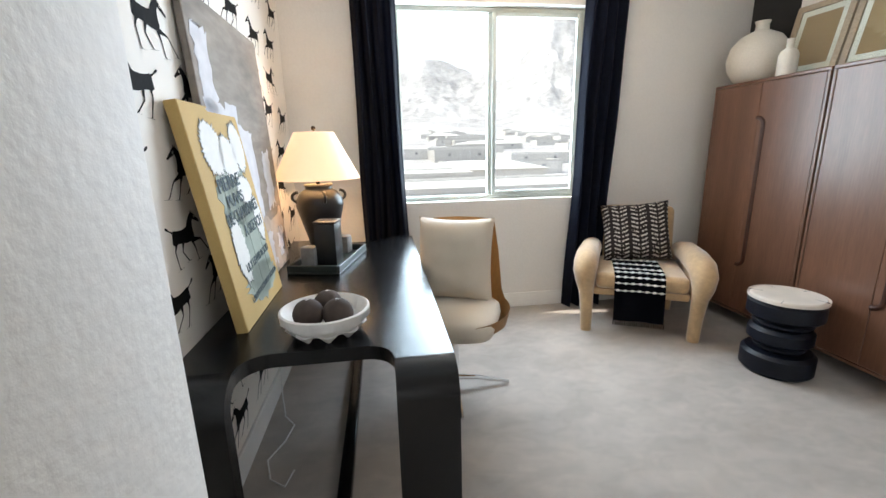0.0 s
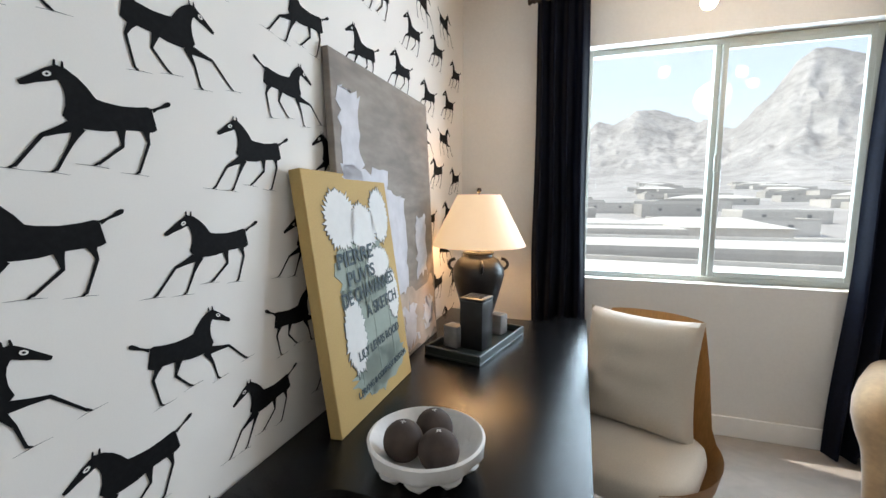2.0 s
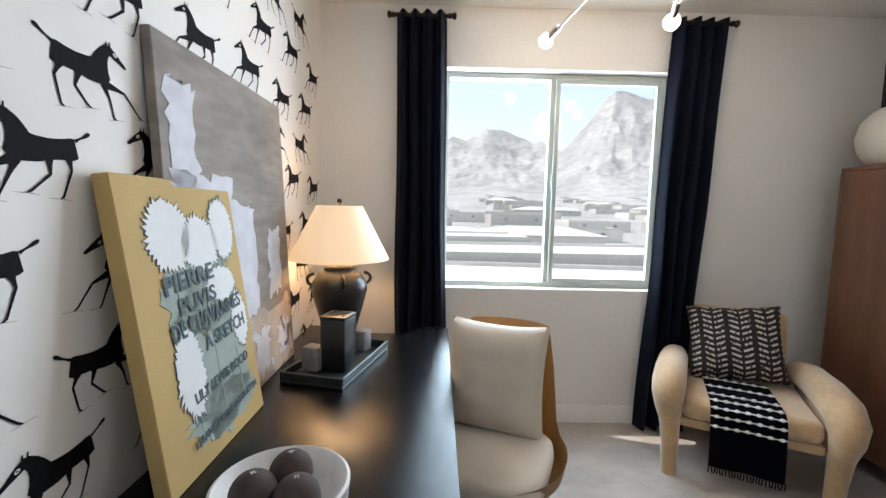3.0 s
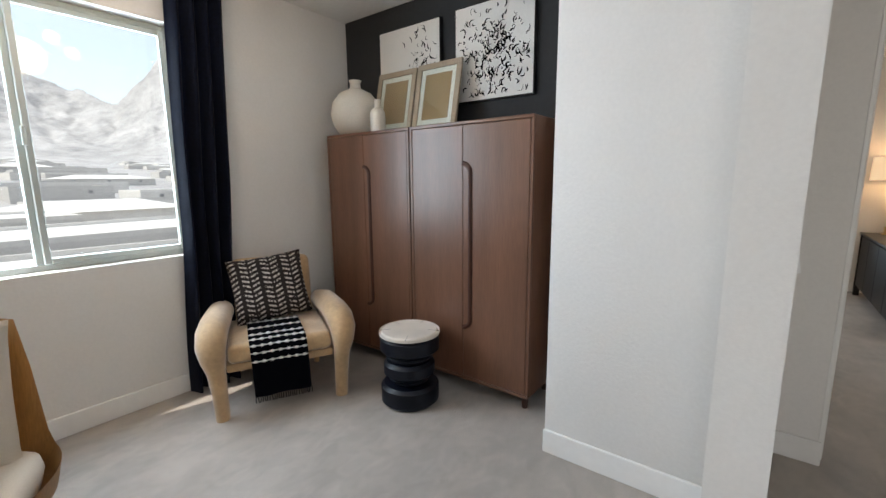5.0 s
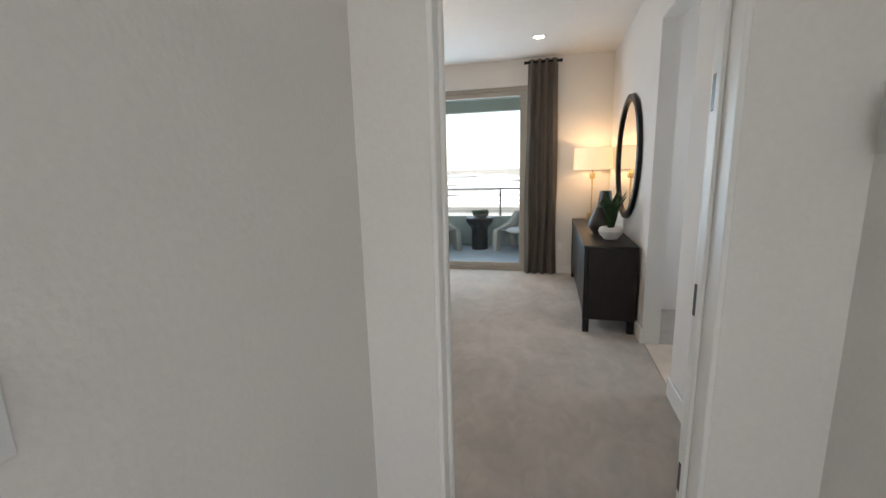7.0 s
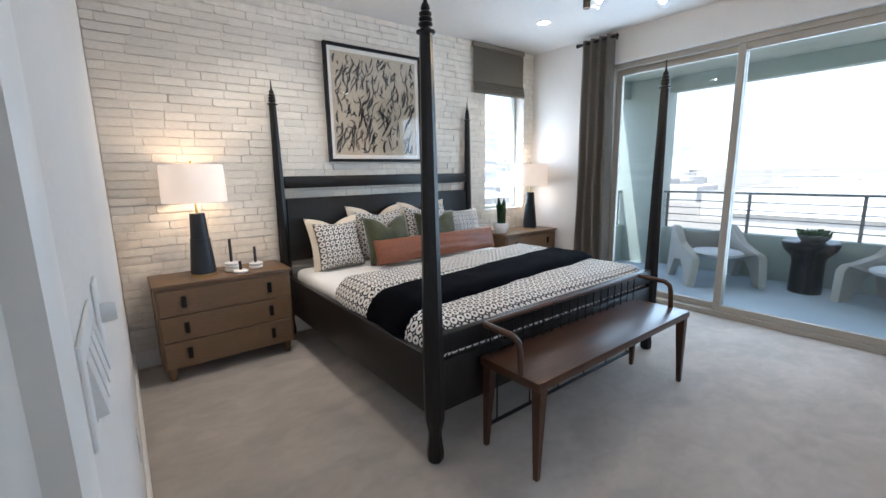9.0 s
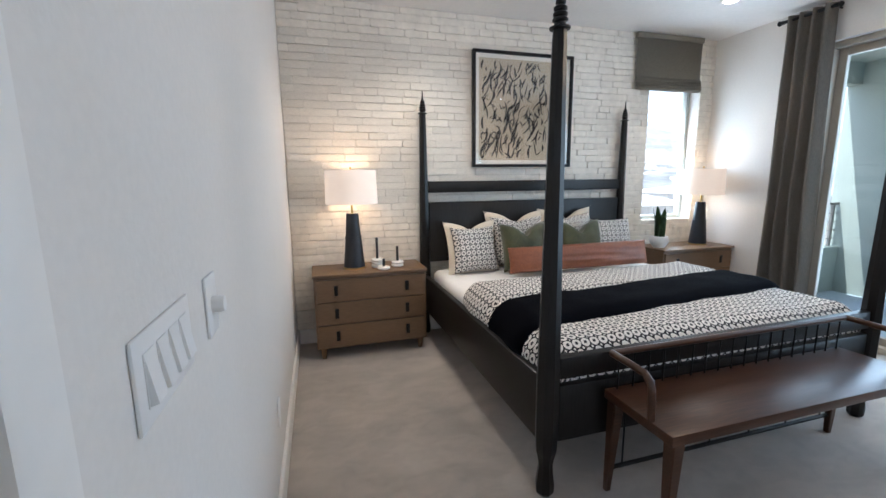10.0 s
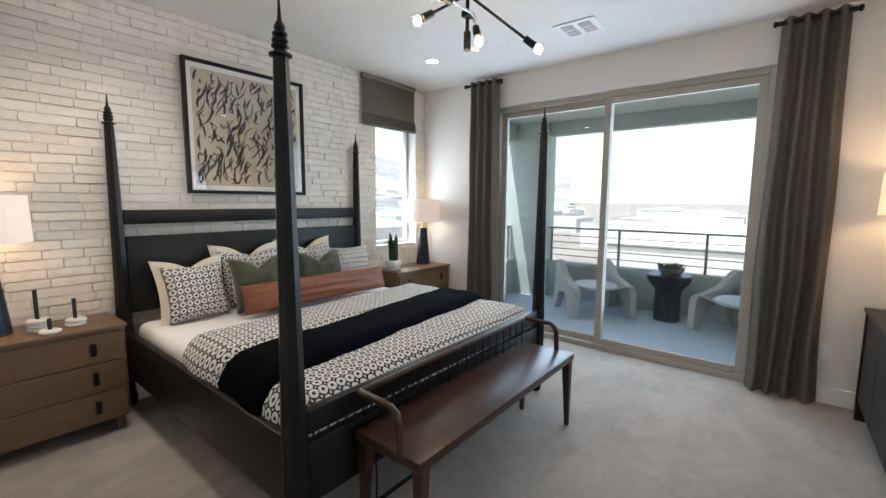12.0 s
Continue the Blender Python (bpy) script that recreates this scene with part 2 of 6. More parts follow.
def carpet_pile(name, color):
    """Cut pile whose nap lies in brushed strokes: fine tufts, soft blotches and long vacuum strokes."""
    m = mat(name, color, 0.95, vary=0.16, scale=420, bump=0.9, bump_scale=600, big=3.0, big_vary=0.07, sheen=0.1, spec=0.1)
    n, l = m.node_tree.nodes, m.node_tree.links
    tc = n.new("ShaderNodeTexCoord")
    shade = None
    for turn, sx, sy, lo, hi, warp in ((58, 2.4, 4.0, 0.945, 1.05, 0.7), (-25, 8.0, 12.0, 0.965, 1.035, 1.0)):
        mp, nz, mr = n.new("ShaderNodeMapping"), n.new("ShaderNodeTexNoise"), n.new("ShaderNodeMapRange")
        mp.inputs["Rotation"].default_value = (0, 0, radians(turn))
        mp.inputs["Scale"].default_value = (sx, sy, 1)
        nz.inputs["Scale"].default_value, nz.inputs["Detail"].default_value, nz.inputs["Distortion"].default_value = 1.0, 3, warp
        mr.inputs["From Min"].default_value, mr.inputs["From Max"].default_value = 0.42, 0.58
        mr.inputs["To Min"].default_value, mr.inputs["To Max"].default_value = lo, hi
        l.new(tc.outputs["Object"], mp.inputs["Vector"]), l.new(mp.outputs["Vector"], nz.inputs["Vector"]), l.new(nz.outputs["Fac"], mr.inputs["Value"])
        if shade is None:
            shade = mr.outputs["Result"]
        else:
            k = n.new("ShaderNodeMath")
            k.operation = "MULTIPLY"
            l.new(shade, k.inputs[0]), l.new(mr.outputs["Result"], k.inputs[1])
            shade = k.outputs["Value"]
    bsdf = n["Principled BSDF"]
    was = bsdf.inputs["Base Color"].links[0].from_socket
    vm = n.new("ShaderNodeVectorMath")
    vm.operation = "SCALE"
    l.new(was, vm.inputs[0]), l.new(shade, vm.inputs["Scale"]), l.new(vm.outputs["Vector"], bsdf.inputs["Base Color"])
    return m


M["carpet"] = carpet_pile("carpet_pile", (0.45, 0.405, 0.36))


# ---- building helpers ----
def thing(name, label, category, m=None, group="", kind=""):
    ob = tagged(new(name), label, category, group, kind)
    ob.matrix_world = m or Matrix()
    return ob


def part(name, bm, material, parent=None, label="", kind="", smooth=35):
    me = bpy.data.meshes.new(name)
    bmesh.ops.recalc_face_normals(bm, faces=bm.faces)
    bm.to_mesh(me)
    bm.free()
    me.materials.append(M[material] if isinstance(material, str) else material)
    if smooth:
        me.polygons.foreach_set("use_smooth", [True] * len(me.polygons))
        me.set_sharp_from_angle(angle=radians(smooth))
    ob = new(name, me)
    ob.parent = parent
    return tagged(ob, label, kind=kind)


def structure(name, bm, material, label, category, parent=None, smooth=35):
    return tagged(part(name, bm, material, parent, smooth=smooth), label, category, kind="structure")


def box(x0, y0, z0, x1, y1, z1, bevel=0.0, seg=2, bm=None):
    bm = bm or bmesh.new()
    made = bmesh.ops.create_cube(bm, size=1.0, matrix=Matrix.LocRotScale(((x0 + x1) / 2, (y0 + y1) / 2, (z0 + z1) / 2), None, (abs(x1 - x0), abs(y1 - y0), abs(z1 - z0))))
    if bevel:
        edges = list({e for v in made["verts"] for e in v.link_edges})
        bmesh.ops.bevel(bm, geom=edges, offset=bevel, segments=seg, affect="EDGES", profile=0.5)
    return bm


def rod(p0, p1, r0, r1=None, seg=12, bm=None):
    bm = bm or bmesh.new()
    p0, p1 = Vector(p0), Vector(p1)
    q = (p1 - p0).to_track_quat("Z", "Y")
    bmesh.ops.create_cone(bm, cap_ends=True, segments=seg, radius1=r0, radius2=r0 if r1 is None else r1, depth=(p1 - p0).length,
                          matrix=Matrix.LocRotScale((p0 + p1) / 2, q, None))
    return bm


def ball(c, r, bm=None, seg=20, squash=(1, 1, 1)):
    bm = bm or bmesh.new()
    bmesh.ops.create_uvsphere(bm, u_segments=seg, v_segments=seg // 2 + 2, radius=r, matrix=Matrix.LocRotScale(c, None, squash))
    return bm


def lathe(profile, seg=32, c=(0, 0, 0), bm=None, wobble=None):
    """A turned body from (radius, height) pairs, closed where the radius is 0."""
    bm = bm or bmesh.new()
    rings = []
    for r, z in profile:
        if r <= 1e-6:
            rings.append([bm.verts.new((c[0], c[1], c[2] + z))])
        else:
            ring = []
            for i in range(seg):
                a = 2 * math.pi * i / seg
                k = wobble(a, r, z) if wobble else (1.0, 0.0)
                ring.append(bm.verts.new((c[0] + r * k[0] * math.cos(a), c[1] + r * k[0] * math.sin(a), c[2] + z + k[1])))
            rings.append(ring)
    for a, b in zip(rings, rings[1:]):
        for i in range(seg):
            j = (i + 1) % seg
            vs = []
            for v in (a[i % len(a)], a[j % len(a)], b[j % len(b)], b[i % len(b)]):
                if v not in vs:
                    vs.append(v)
            if len(vs) > 2:
                bm.faces.new(vs)
    return bm


def tube(points, r, seg=10, bm=None, radii=None, closed=False):
    """A round bar along points."""
    bm = bm or bmesh.new()
    pts = [Vector(p) for p in points]
    rings, up = [], None
    for i, p in enumerate(pts):
        a = pts[i - 1] if i or closed else p
        b = pts[(i + 1) % len(pts)] if i < len(pts) - 1 or closed else p
        d = (b - a).normalized()
        up = up or (Vector((0, 0, 1)) if abs(d.z) < 0.9 else Vector((1, 0, 0)))
        s = d.cross(up).normalized()
        up = s.cross(d).normalized()
        k = radii[i] if radii else r
        rings.append([bm.verts.new(p + k * (math.cos(2 * math.pi * j / seg) * s + math.sin(2 * math.pi * j / seg) * up)) for j in range(seg)])
    pairs = list(zip(rings, rings[1:])) + ([(rings[-1], rings[0])] if closed else [])
    for a, b in pairs:
        for j in range(seg):
            bm.faces.new((a[j], a[(j + 1) % seg], b[(j + 1) % seg], b[j]))
    if not closed:
        bm.faces.new(rings[0][::-1]), bm.faces.new(rings[-1])
    return bm


def prism(outline, depth, m=Matrix(), bm=None, bevel=0.0):
    """A flat outline (x, y), made `depth` thick along its own z and placed by m."""
    bm = bm or bmesh.new()
    lo = [bm.verts.new(m @ Vector((x, y, 0))) for x, y in outline]
    hi = [bm.verts.new(m @ Vector((x, y, depth))) for x, y in outline]
    n = len(outline)
    bm.faces.new(lo[::-1])
    top = bm.faces.new(hi)
    for i in range(n):
        bm.faces.new((lo[i], lo[(i + 1) % n], hi[(i + 1) % n], hi[i]))
    if bevel:
        bmesh.ops.bevel(bm, geom=list(top.edges), offset=bevel, segments=2, affect="EDGES")
    return bm


def grid(nu, nv, f, bm=None, uv=None, thick=0.0):
    """A sheet of nu x nv cells through f(u, v), u and v from 0 to 1; uv(u, v) gives its texture place."""
    bm = bm or bmesh.new()
    vs = [[bm.verts.new(f(i / nu, j / nv)) for j in range(nv + 1)] for i in range(nu + 1)]
    lay = bm.loops.layers.uv.verify() if uv else None
    for i in range(nu):
        for j in range(nv):
            fc = bm.faces.new((vs[i][j], vs[i + 1][j], vs[i + 1][j + 1], vs[i][j + 1]))
            if uv:
                for lp, (a, b) in zip(fc.loops, ((i, j), (i + 1, j), (i + 1, j + 1), (i, j + 1))):
                    lp[lay].uv = uv(a / nu, b / nv)
    if thick:
        bmesh.ops.solidify(bm, geom=list(bm.faces), thickness=thick)
    return bm


def cushion(w, h, t, m=Matrix(), bm=None, sag=0.0, n=18, pinch=0.07, seed=0, uvs=True, ribs=0):
    """A stuffed cushion w wide, h high and t thick, standing in its own xz plane."""
    bm = bm or bmesh.new()
    lay = bm.loops.layers.uv.verify() if uvs else None
    def side(s):
        def f(u, v):
            a, b = 2 * u - 1, 2 * v - 1
            full = max(0.0, (1 - a ** 4)) ** 0.5 * max(0.0, (1 - b ** 4)) ** 0.5
            edge_in = 1 - pinch * (1 - abs(b) ** 2) * abs(a) ** 3
            edge_up = 1 - pinch * (1 - abs(a) ** 2) * abs(b) ** 3
            dent = sag * math.exp(-abs(a / 0.30) ** 1.4) * max(0.0, b) ** 2
            full *= 1 + (0.010 * math.cos(2 * math.pi * ribs * u) * abs(b) ** 2 if ribs else 0.0)
            crease = 0.012 * noise.noise(Vector((a * 2.5 + seed, b * 2.5, s * 3)))
            return m @ Vector((a * w / 2 * edge_in, s * (t / 2 * full + crease * full), b * h / 2 * edge_up - dent * h))
        return f
    for s in (-1, 1):
        f = side(s)
        vs = [[bm.verts.new(f(i / n, j / n)) for j in range(n + 1)] for i in range(n + 1)]
        for i in range(n):
            for j in range(n):
                fc = bm.faces.new((vs[i][j], vs[i + 1][j], vs[i + 1][j + 1], vs[i][j + 1]))
                if lay:
                    for lp, (p, q) in zip(fc.loops, ((i, j), (i + 1, j), (i + 1, j + 1), (i, j + 1))):
                        lp[lay].uv = (p / n * w, q / n * h)
    bmesh.ops.remove_doubles(bm, verts=bm.verts, dist=0.0005)
    return bm


def hole_wall(axis, a0, a1, t0, t1, z1, holes):
    """A wall along x or y from a0 to a1, t0 to t1 thick and z1 high, with openings (b0, b1, bottom, top)."""
    bm = bmesh.new()
    def put(p0, p1, q0, q1):
        if p1 - p0 > 1e-4 and q1 - q0 > 1e-4:
            box(*((p0, t0, q0, p1, t1, q1) if axis == "x" else (t0, p0, q0, t1, p1, q1)), bm=bm)
    at = a0
    for b0, b1, lo, hi in sorted(holes):
        put(at, b0, 0, z1), put(b0, b1, 0, lo), put(b0, b1, hi, z1)
        at = b1
    put(at, a1, 0, z1)
    bmesh.ops.remove_doubles(bm, verts=bm.verts, dist=0.0002)
    inner = [f for f in bm.faces if len([g for g in bm.faces if g is not f and (g.calc_center_median() - f.calc_center_median()).length < 1e-4])]
    bmesh.ops.delete(bm, geom=inner, context="FACES")
    return bm


# ---- structure ----
H = 2.743
structure("floor", box(-2.2, -3.2, -0.12, 8.33, 3.70, 0.0), "carpet", "greige cut-pile carpet, vacuum marks showing", "carpet")
structure("ceiling", box(-2.2, -3.2, H, 8.33, 3.9, H + 0.12), "ceiling", "white lightly textured plaster ceiling", "ceiling")
structure("wall_north", hole_wall("x", -0.2, 8.33, 3.695, 3.88, H, [(0.84, 2.33, 0.93, 2.37), (7.34, 7.98, 0.92, 2.40)]), "wall", "white textured drywall with window openings", "wall")
wall_west = structure("wall_west", box(-0.1, 0.76, 0, 0.04, 3.695, H), "paper", "cream wallpaper printed with black running horses", "wall")
structure("wall_office_south", hole_wall("x", 0.494, 3.71, 0.60, 0.76, H, [(0.494, 2.555, 0.0, 2.44)]), "wall", "white textured drywall around a wide opening", "wall")
structure("wall_office_jamb", box(-0.098, 0.60, 0, 0.4938, 0.815, H, 0.008), "wall", "white orange-peel textured drywall jamb", "wall")
structure("wall_office_east", box(3.02, 0.76, 0, 3.71, 1.488, H, 0.012), "wall", "white textured drywall with rounded corner", "wall")
structure("wall_niche", box(3.704, 1.494, 0, 3.71, 3.695, H), "black_wall", "matte charcoal painted niche wall behind the wardrobe", "wall")
structure("wall_bedroom_west", hole_wall("y", -0.73, 3.695, 3.71, 3.83, H, [(-0.448, 0.361, 0.0, 2.458)]), "wall", "white textured drywall with a bedroom doorway", "wall")
structure("wall_bedroom_west_inner", hole_wall("y", -0.73, 3.695, 3.8302, 3.885, H, [(-0.448, 0.430, 0.0, 2.458)]), "wall", "white textured drywall inside the bedroom", "wall")
structure("wall_hall_south", box(2.93, -0.86, 0, 3.885, -0.73, H), "wall", "white drywall of the short hall", "wall")
structure("wall_hall_return", box(2.93, -3.2, 0, 3.08, -0.86, H), "wall", "white drywall corner of the landing", "wall")
# Both landing openings serve windows that are added, out of view.
structure("wall_landing_west", hole_wall("y", -3.2, 3.9, -2.2, -2.08, H, [(-0.70, 0.46, 0.9, 2.3)]), "wall", "plain white drywall", "wall")
structure("wall_landing_south", hole_wall("x", -2.08, 2.93, -3.2, -3.08, H, [(-1.75, 0.05, 0.9, 2.3)]), "wall", "plain white drywall", "wall")
structure("wall_landing_north", box(-2.08, 0.60, 0, -0.1, 0.76, H), "wall", "plain white drywall", "wall")
structure("wall_south", hole_wall("x", 3.885, 8.33, -0.86, -0.73, H, [(5.10, 5.90, 0.0, 2.40)]), "wall", "white drywall with a bathroom opening", "wall")
structure("wall_east", hole_wall("y", -0.73, 3.695, 8.15, 8.33, H, [(0.28, 2.69, 0.0, 2.43)]), "wall", "white drywall around the sliding door", "wall")
structure("wall_bath", hole_wall("y", -2.6, -0.86, 6.8, 6.9, H, []), "wall", "plain white bathroom wall", "wall")
structure("wall_bath_end", hole_wall("x", 4.2, 6.9, -2.7, -2.6, H, [(5.0, 6.0, 1.2, 2.2)]), "wall", "plain white bathroom wall", "wall")
structure("wall_bath_west", box(4.1, -2.7, 0, 4.2, -0.86, H), "wall", "plain white bathroom wall", "wall")


def baseboards(runs):
    bm = bmesh.new()
    for x0, y0, x1, y1 in runs:
        box(x0, y0, 0.0, x1, y1, 0.125, 0.004, 1, bm=bm)
    return bm


b = 0.016
structure("baseboard", baseboards([(0.04, 3.695 - b, 3.704, 3.695), (0.04, 0.76, 0.04 + b, 3.695 - b), (3.02 - b, 0.76 + b, 3.02, 1.488), (2.56, 0.76, 3.02, 0.76 + b),
                                   (3.704 - b, 1.494, 3.704, 3.695 - b)]), "trim", "white painted baseboard round the office", "baseboard")
structure("baseboard", baseboards([(2.555, 0.60 - b, 3.71, 0.60), (3.71 - b, 0.345, 3.71, 0.60 - b), (3.71 - b, -0.73 + b, 3.71, -0.45), (2.93, -0.73, 3.71, -0.73 + b),
                                   (2.855 - b, -3.08, 2.855, -0.73)]), "trim", "white painted baseboard along the hall", "baseboard")
structure("baseboard", baseboards([(3.885, 0.497, 3.885 + b, 3.695), (3.885 + b, 3.68 - b, 8.15, 3.68), (8.15 - b, 2.70, 8.15, 3.68 - b), (8.15 - b, -0.73, 8.15, 0.27),
                                   (3.90, -0.73, 5.10, -0.73 + b), (5.90, -0.73, 8.15 - b, -0.73 + b)]), "trim", "white painted baseboard round the bedroom", "baseboard")
structure("floor_bath", box(5.10, -2.6, 0.0, 5.90, -0.75, 0.006), "tile", "beige bathroom floor tile", "floor")


# ---- patterned cloth ----
def cloth(name, dark, light, rule, rough=0.9):
    """Woven or printed cloth whose two colours follow rule(nodes, links, uv), a socket of 0 or 1."""
    m = bpy.data.materials.new(name)
    m.use_nodes = True
    n, l = m.node_tree.nodes, m.node_tree.links
    bsdf = n["Principled BSDF"]
    bsdf.inputs["Roughness"].default_value = rough
    tc = n.new("ShaderNodeTexCoord")
    fac = rule(n, l, tc.outputs["UV"])
    mix, grain, soft = n.new("ShaderNodeMix"), n.new("ShaderNodeTexNoise"), n.new("ShaderNodeBump")
    mix.data_type = "RGBA"
    mix.inputs["A"].default_value, mix.inputs["B"].default_value = (*dark, 1), (*light, 1)
    l.new(fac, mix.inputs["Factor"])
    l.new(mix.outputs["Result"], bsdf.inputs["Base Color"])
    grain.inputs["Scale"].default_value = 600
    soft.inputs["Strength"].default_value, soft.inputs["Distance"].default_value = 0.3, 0.002
    l.new(tc.outputs["UV"], grain.inputs["Vector"])
    l.new(grain.outputs["Fac"], soft.inputs["Height"]), l.new(soft.outputs["Normal"], bsdf.inputs["Normal"])
    return m


def math_node(n, l, op, a, b2=None):
    k = n.new("ShaderNodeMath")
    k.operation = op
    for i, v in enumerate((a, b2)):
        if v is None:
            continue
        if isinstance(v, (int, float)):
            k.inputs[i].default_value = v
        else:
            l.new(v, k.inputs[i])
    return k.outputs["Value"]


def split_uv(n, l, uv, sx, sy):
    mp, sp = n.new("ShaderNodeMapping"), n.new("ShaderNodeSeparateXYZ")
    mp.inputs["Scale"].default_value = (sx, sy, 1)
    l.new(uv, mp.inputs["Vector"]), l.new(mp.outputs["Vector"], sp.inputs["Vector"])
    return sp.outputs["X"], sp.outputs["Y"]


def rings(pitch):
    def rule(n, l, uv):
        x, y = split_uv(n, l, uv, 1 / pitch, 1 / pitch)
        a = math_node(n, l, "SUBTRACT", math_node(n, l, "FRACT", x), 0.5)
        c = math_node(n, l, "SUBTRACT", math_node(n, l, "FRACT", y), 0.5)
        d = math_node(n, l, "SQRT", math_node(n, l, "ADD", math_node(n, l, "MULTIPLY", a, a), math_node(n, l, "MULTIPLY", c, c)))
        ring = math_node(n, l, "MULTIPLY", math_node(n, l, "LESS_THAN", d, 0.46), math_node(n, l, "GREATER_THAN", d, 0.17))
        dot = math_node(n, l, "GREATER_THAN", d, 0.625)
        return math_node(n, l, "MAXIMUM", ring, dot)
    return rule


def chevrons(n, l, uv):
    x, y = split_uv(n, l, uv, 7.4, 30.0)
    col = math_node(n, l, "FRACT", x)
    tri = math_node(n, l, "ABSOLUTE", math_node(n, l, "SUBTRACT", col, 0.5))
    wave = math_node(n, l, "FRACT", math_node(n, l, "ADD", y, math_node(n, l, "MULTIPLY", tri, 1.5)))
    line = math_node(n, l, "LESS_THAN", wave, 0.40)
    wear, mp = n.new("ShaderNodeTexNoise"), n.new("ShaderNodeMapping")
    mp.inputs["Scale"].default_value = (16, 9, 1)
    l.new(uv, mp.inputs["Vector"]), l.new(mp.outputs["Vector"], wear.inputs["Vector"])
    block = math_node(n, l, "GREATER_THAN", wear.outputs["Fac"], 0.44)
    rib = math_node(n, l, "MULTIPLY", math_node(n, l, "GREATER_THAN", tri, 0.10), math_node(n, l, "LESS_THAN", tri, 0.45))
    return math_node(n, l, "MULTIPLY", math_node(n, l, "MULTIPLY", line, block), rib)


M["rings"] = cloth("ring_print_cotton", (0.018, 0.018, 0.022), (0.74, 0.71, 0.66), rings(0.046))
M["rings_small"] = cloth("small_ring_print", (0.03, 0.03, 0.034), (0.72, 0.69, 0.64), rings(0.045))
M["mudcloth"] = cloth("mudcloth", (0.016, 0.010, 0.009), (0.52, 0.47, 0.42), chevrons)


# ---- windows and doors of the setting ----
def frame_bars(bm, axis, a0, a1, z0, z1, t0, t1, w):
    """A rectangular frame of bars w wide in a wall along x or y."""
    def put(p0, p1, q0, q1):
        box(*((p0, t0, q0, p1, t1, q1) if axis == "x" else (t0, p0, q0, t1, p1, q1)), bevel=0.004, seg=1, bm=bm)
    put(a0, a0 + w, z0, z1), put(a1 - w, a1, z0, z1), put(a0 + w, a1 - w, z0, z0 + w), put(a0 + w, a1 - w, z1 - w, z1)
    return bm


def pane(name, axis, a0, a1, z0, z1, t, parent):
    p = part(name, box(*((a0, t, z0, a1, t + 0.006, z1) if axis == "x" else (t, a0, z0, t + 0.006, a1, z1))), "glass", parent, smooth=0)
    p.visible_shadow = False
    return p


w1 = thing("window_1", "white vinyl two-lite sliding window over the desert", "window", kind="structure")
part("window_frame", frame_bars(bmesh.new(), "x", 0.84, 2.33, 0.93, 2.37, 3.79, 3.86, 0.035), "vinyl", w1)
part("window_frame", box(1.555, 3.80, 0.965, 1.60, 3.85, 2.335, 0.004, 1), "vinyl", w1)
sash = part("sash", frame_bars(bmesh.new(), "x", 1.585, 2.295, 0.965, 2.335, 3.772, 3.80, 0.032), "vinyl", w1)
part("latch", box(1.575, 3.75, 1.60, 1.595, 3.772, 1.70, 0.004, 1), "vinyl", sash)
pane("pane", "x", 0.875, 1.56, 0.965, 2.335, 3.83, w1)
pane("pane", "x", 1.615, 2.265, 0.995, 2.305, 3.783, w1)

w2 = thing("window_2", "narrow white vinyl window beside the bed", "window", kind="structure")
part("window_frame", frame_bars(bmesh.new(), "x", 7.34, 7.98, 0.92, 2.40, 3.80, 3.86, 0.04), "vinyl", w2)
pane("pane", "x", 7.38, 7.94, 0.96, 2.36, 3.83, w2)

# Out-of-view window, added as an opening for the hall's extra light.
w3 = thing("added_window_3", "added white vinyl landing window, unseen", "window", kind="structure")
part("window_frame", frame_bars(bmesh.new(), "x", -1.75, 0.05, 0.9, 2.3, -3.18, -3.11, 0.04), "vinyl", w3)
pane("pane", "x", -1.71, 0.01, 0.94, 2.26, -3.15, w3)

# Second added window, likewise unseen, for light along the hall's south wall.
w5 = thing("added_window_5", "added white vinyl window at the landing's end, unseen", "window", kind="structure")
part("window_frame", frame_bars(bmesh.new(), "y", -0.70, 0.46, 0.9, 2.3, -2.18, -2.11, 0.04), "vinyl", w5)
pane("pane", "y", -0.66, 0.42, 0.94, 2.26, -2.15, w5)

w4 = thing("window_4", "white vinyl bathroom window", "window", kind="structure")
part("window_frame", frame_bars(bmesh.new(), "x", 5.0, 6.0, 1.2, 2.2, -2.69, -2.63, 0.04), "vinyl", w4)
pane("pane", "x", 5.04, 5.96, 1.24, 2.16, -2.66, w4)

slider = thing("door_2", "almond-framed sliding glass patio door, closed", "patio door", kind="structure")
part("door_frame", frame_bars(bmesh.new(), "y", 0.28, 2.69, 0.0, 2.43, 8.20, 8.31, 0.05), "almond", slider)
for y0, y1, x0 in ((0.33, 1.53, 8.215), (1.47, 2.64, 8.265)):
    leaf = part("door_leaf", frame_bars(bmesh.new(), "y", y0, y1, 0.05, 2.38, x0, x0 + 0.04, 0.06), "almond", slider)
    pane("pane", "y", y0 + 0.06, y1 - 0.06, 0.11, 2.32, x0 + 0.018, leaf)

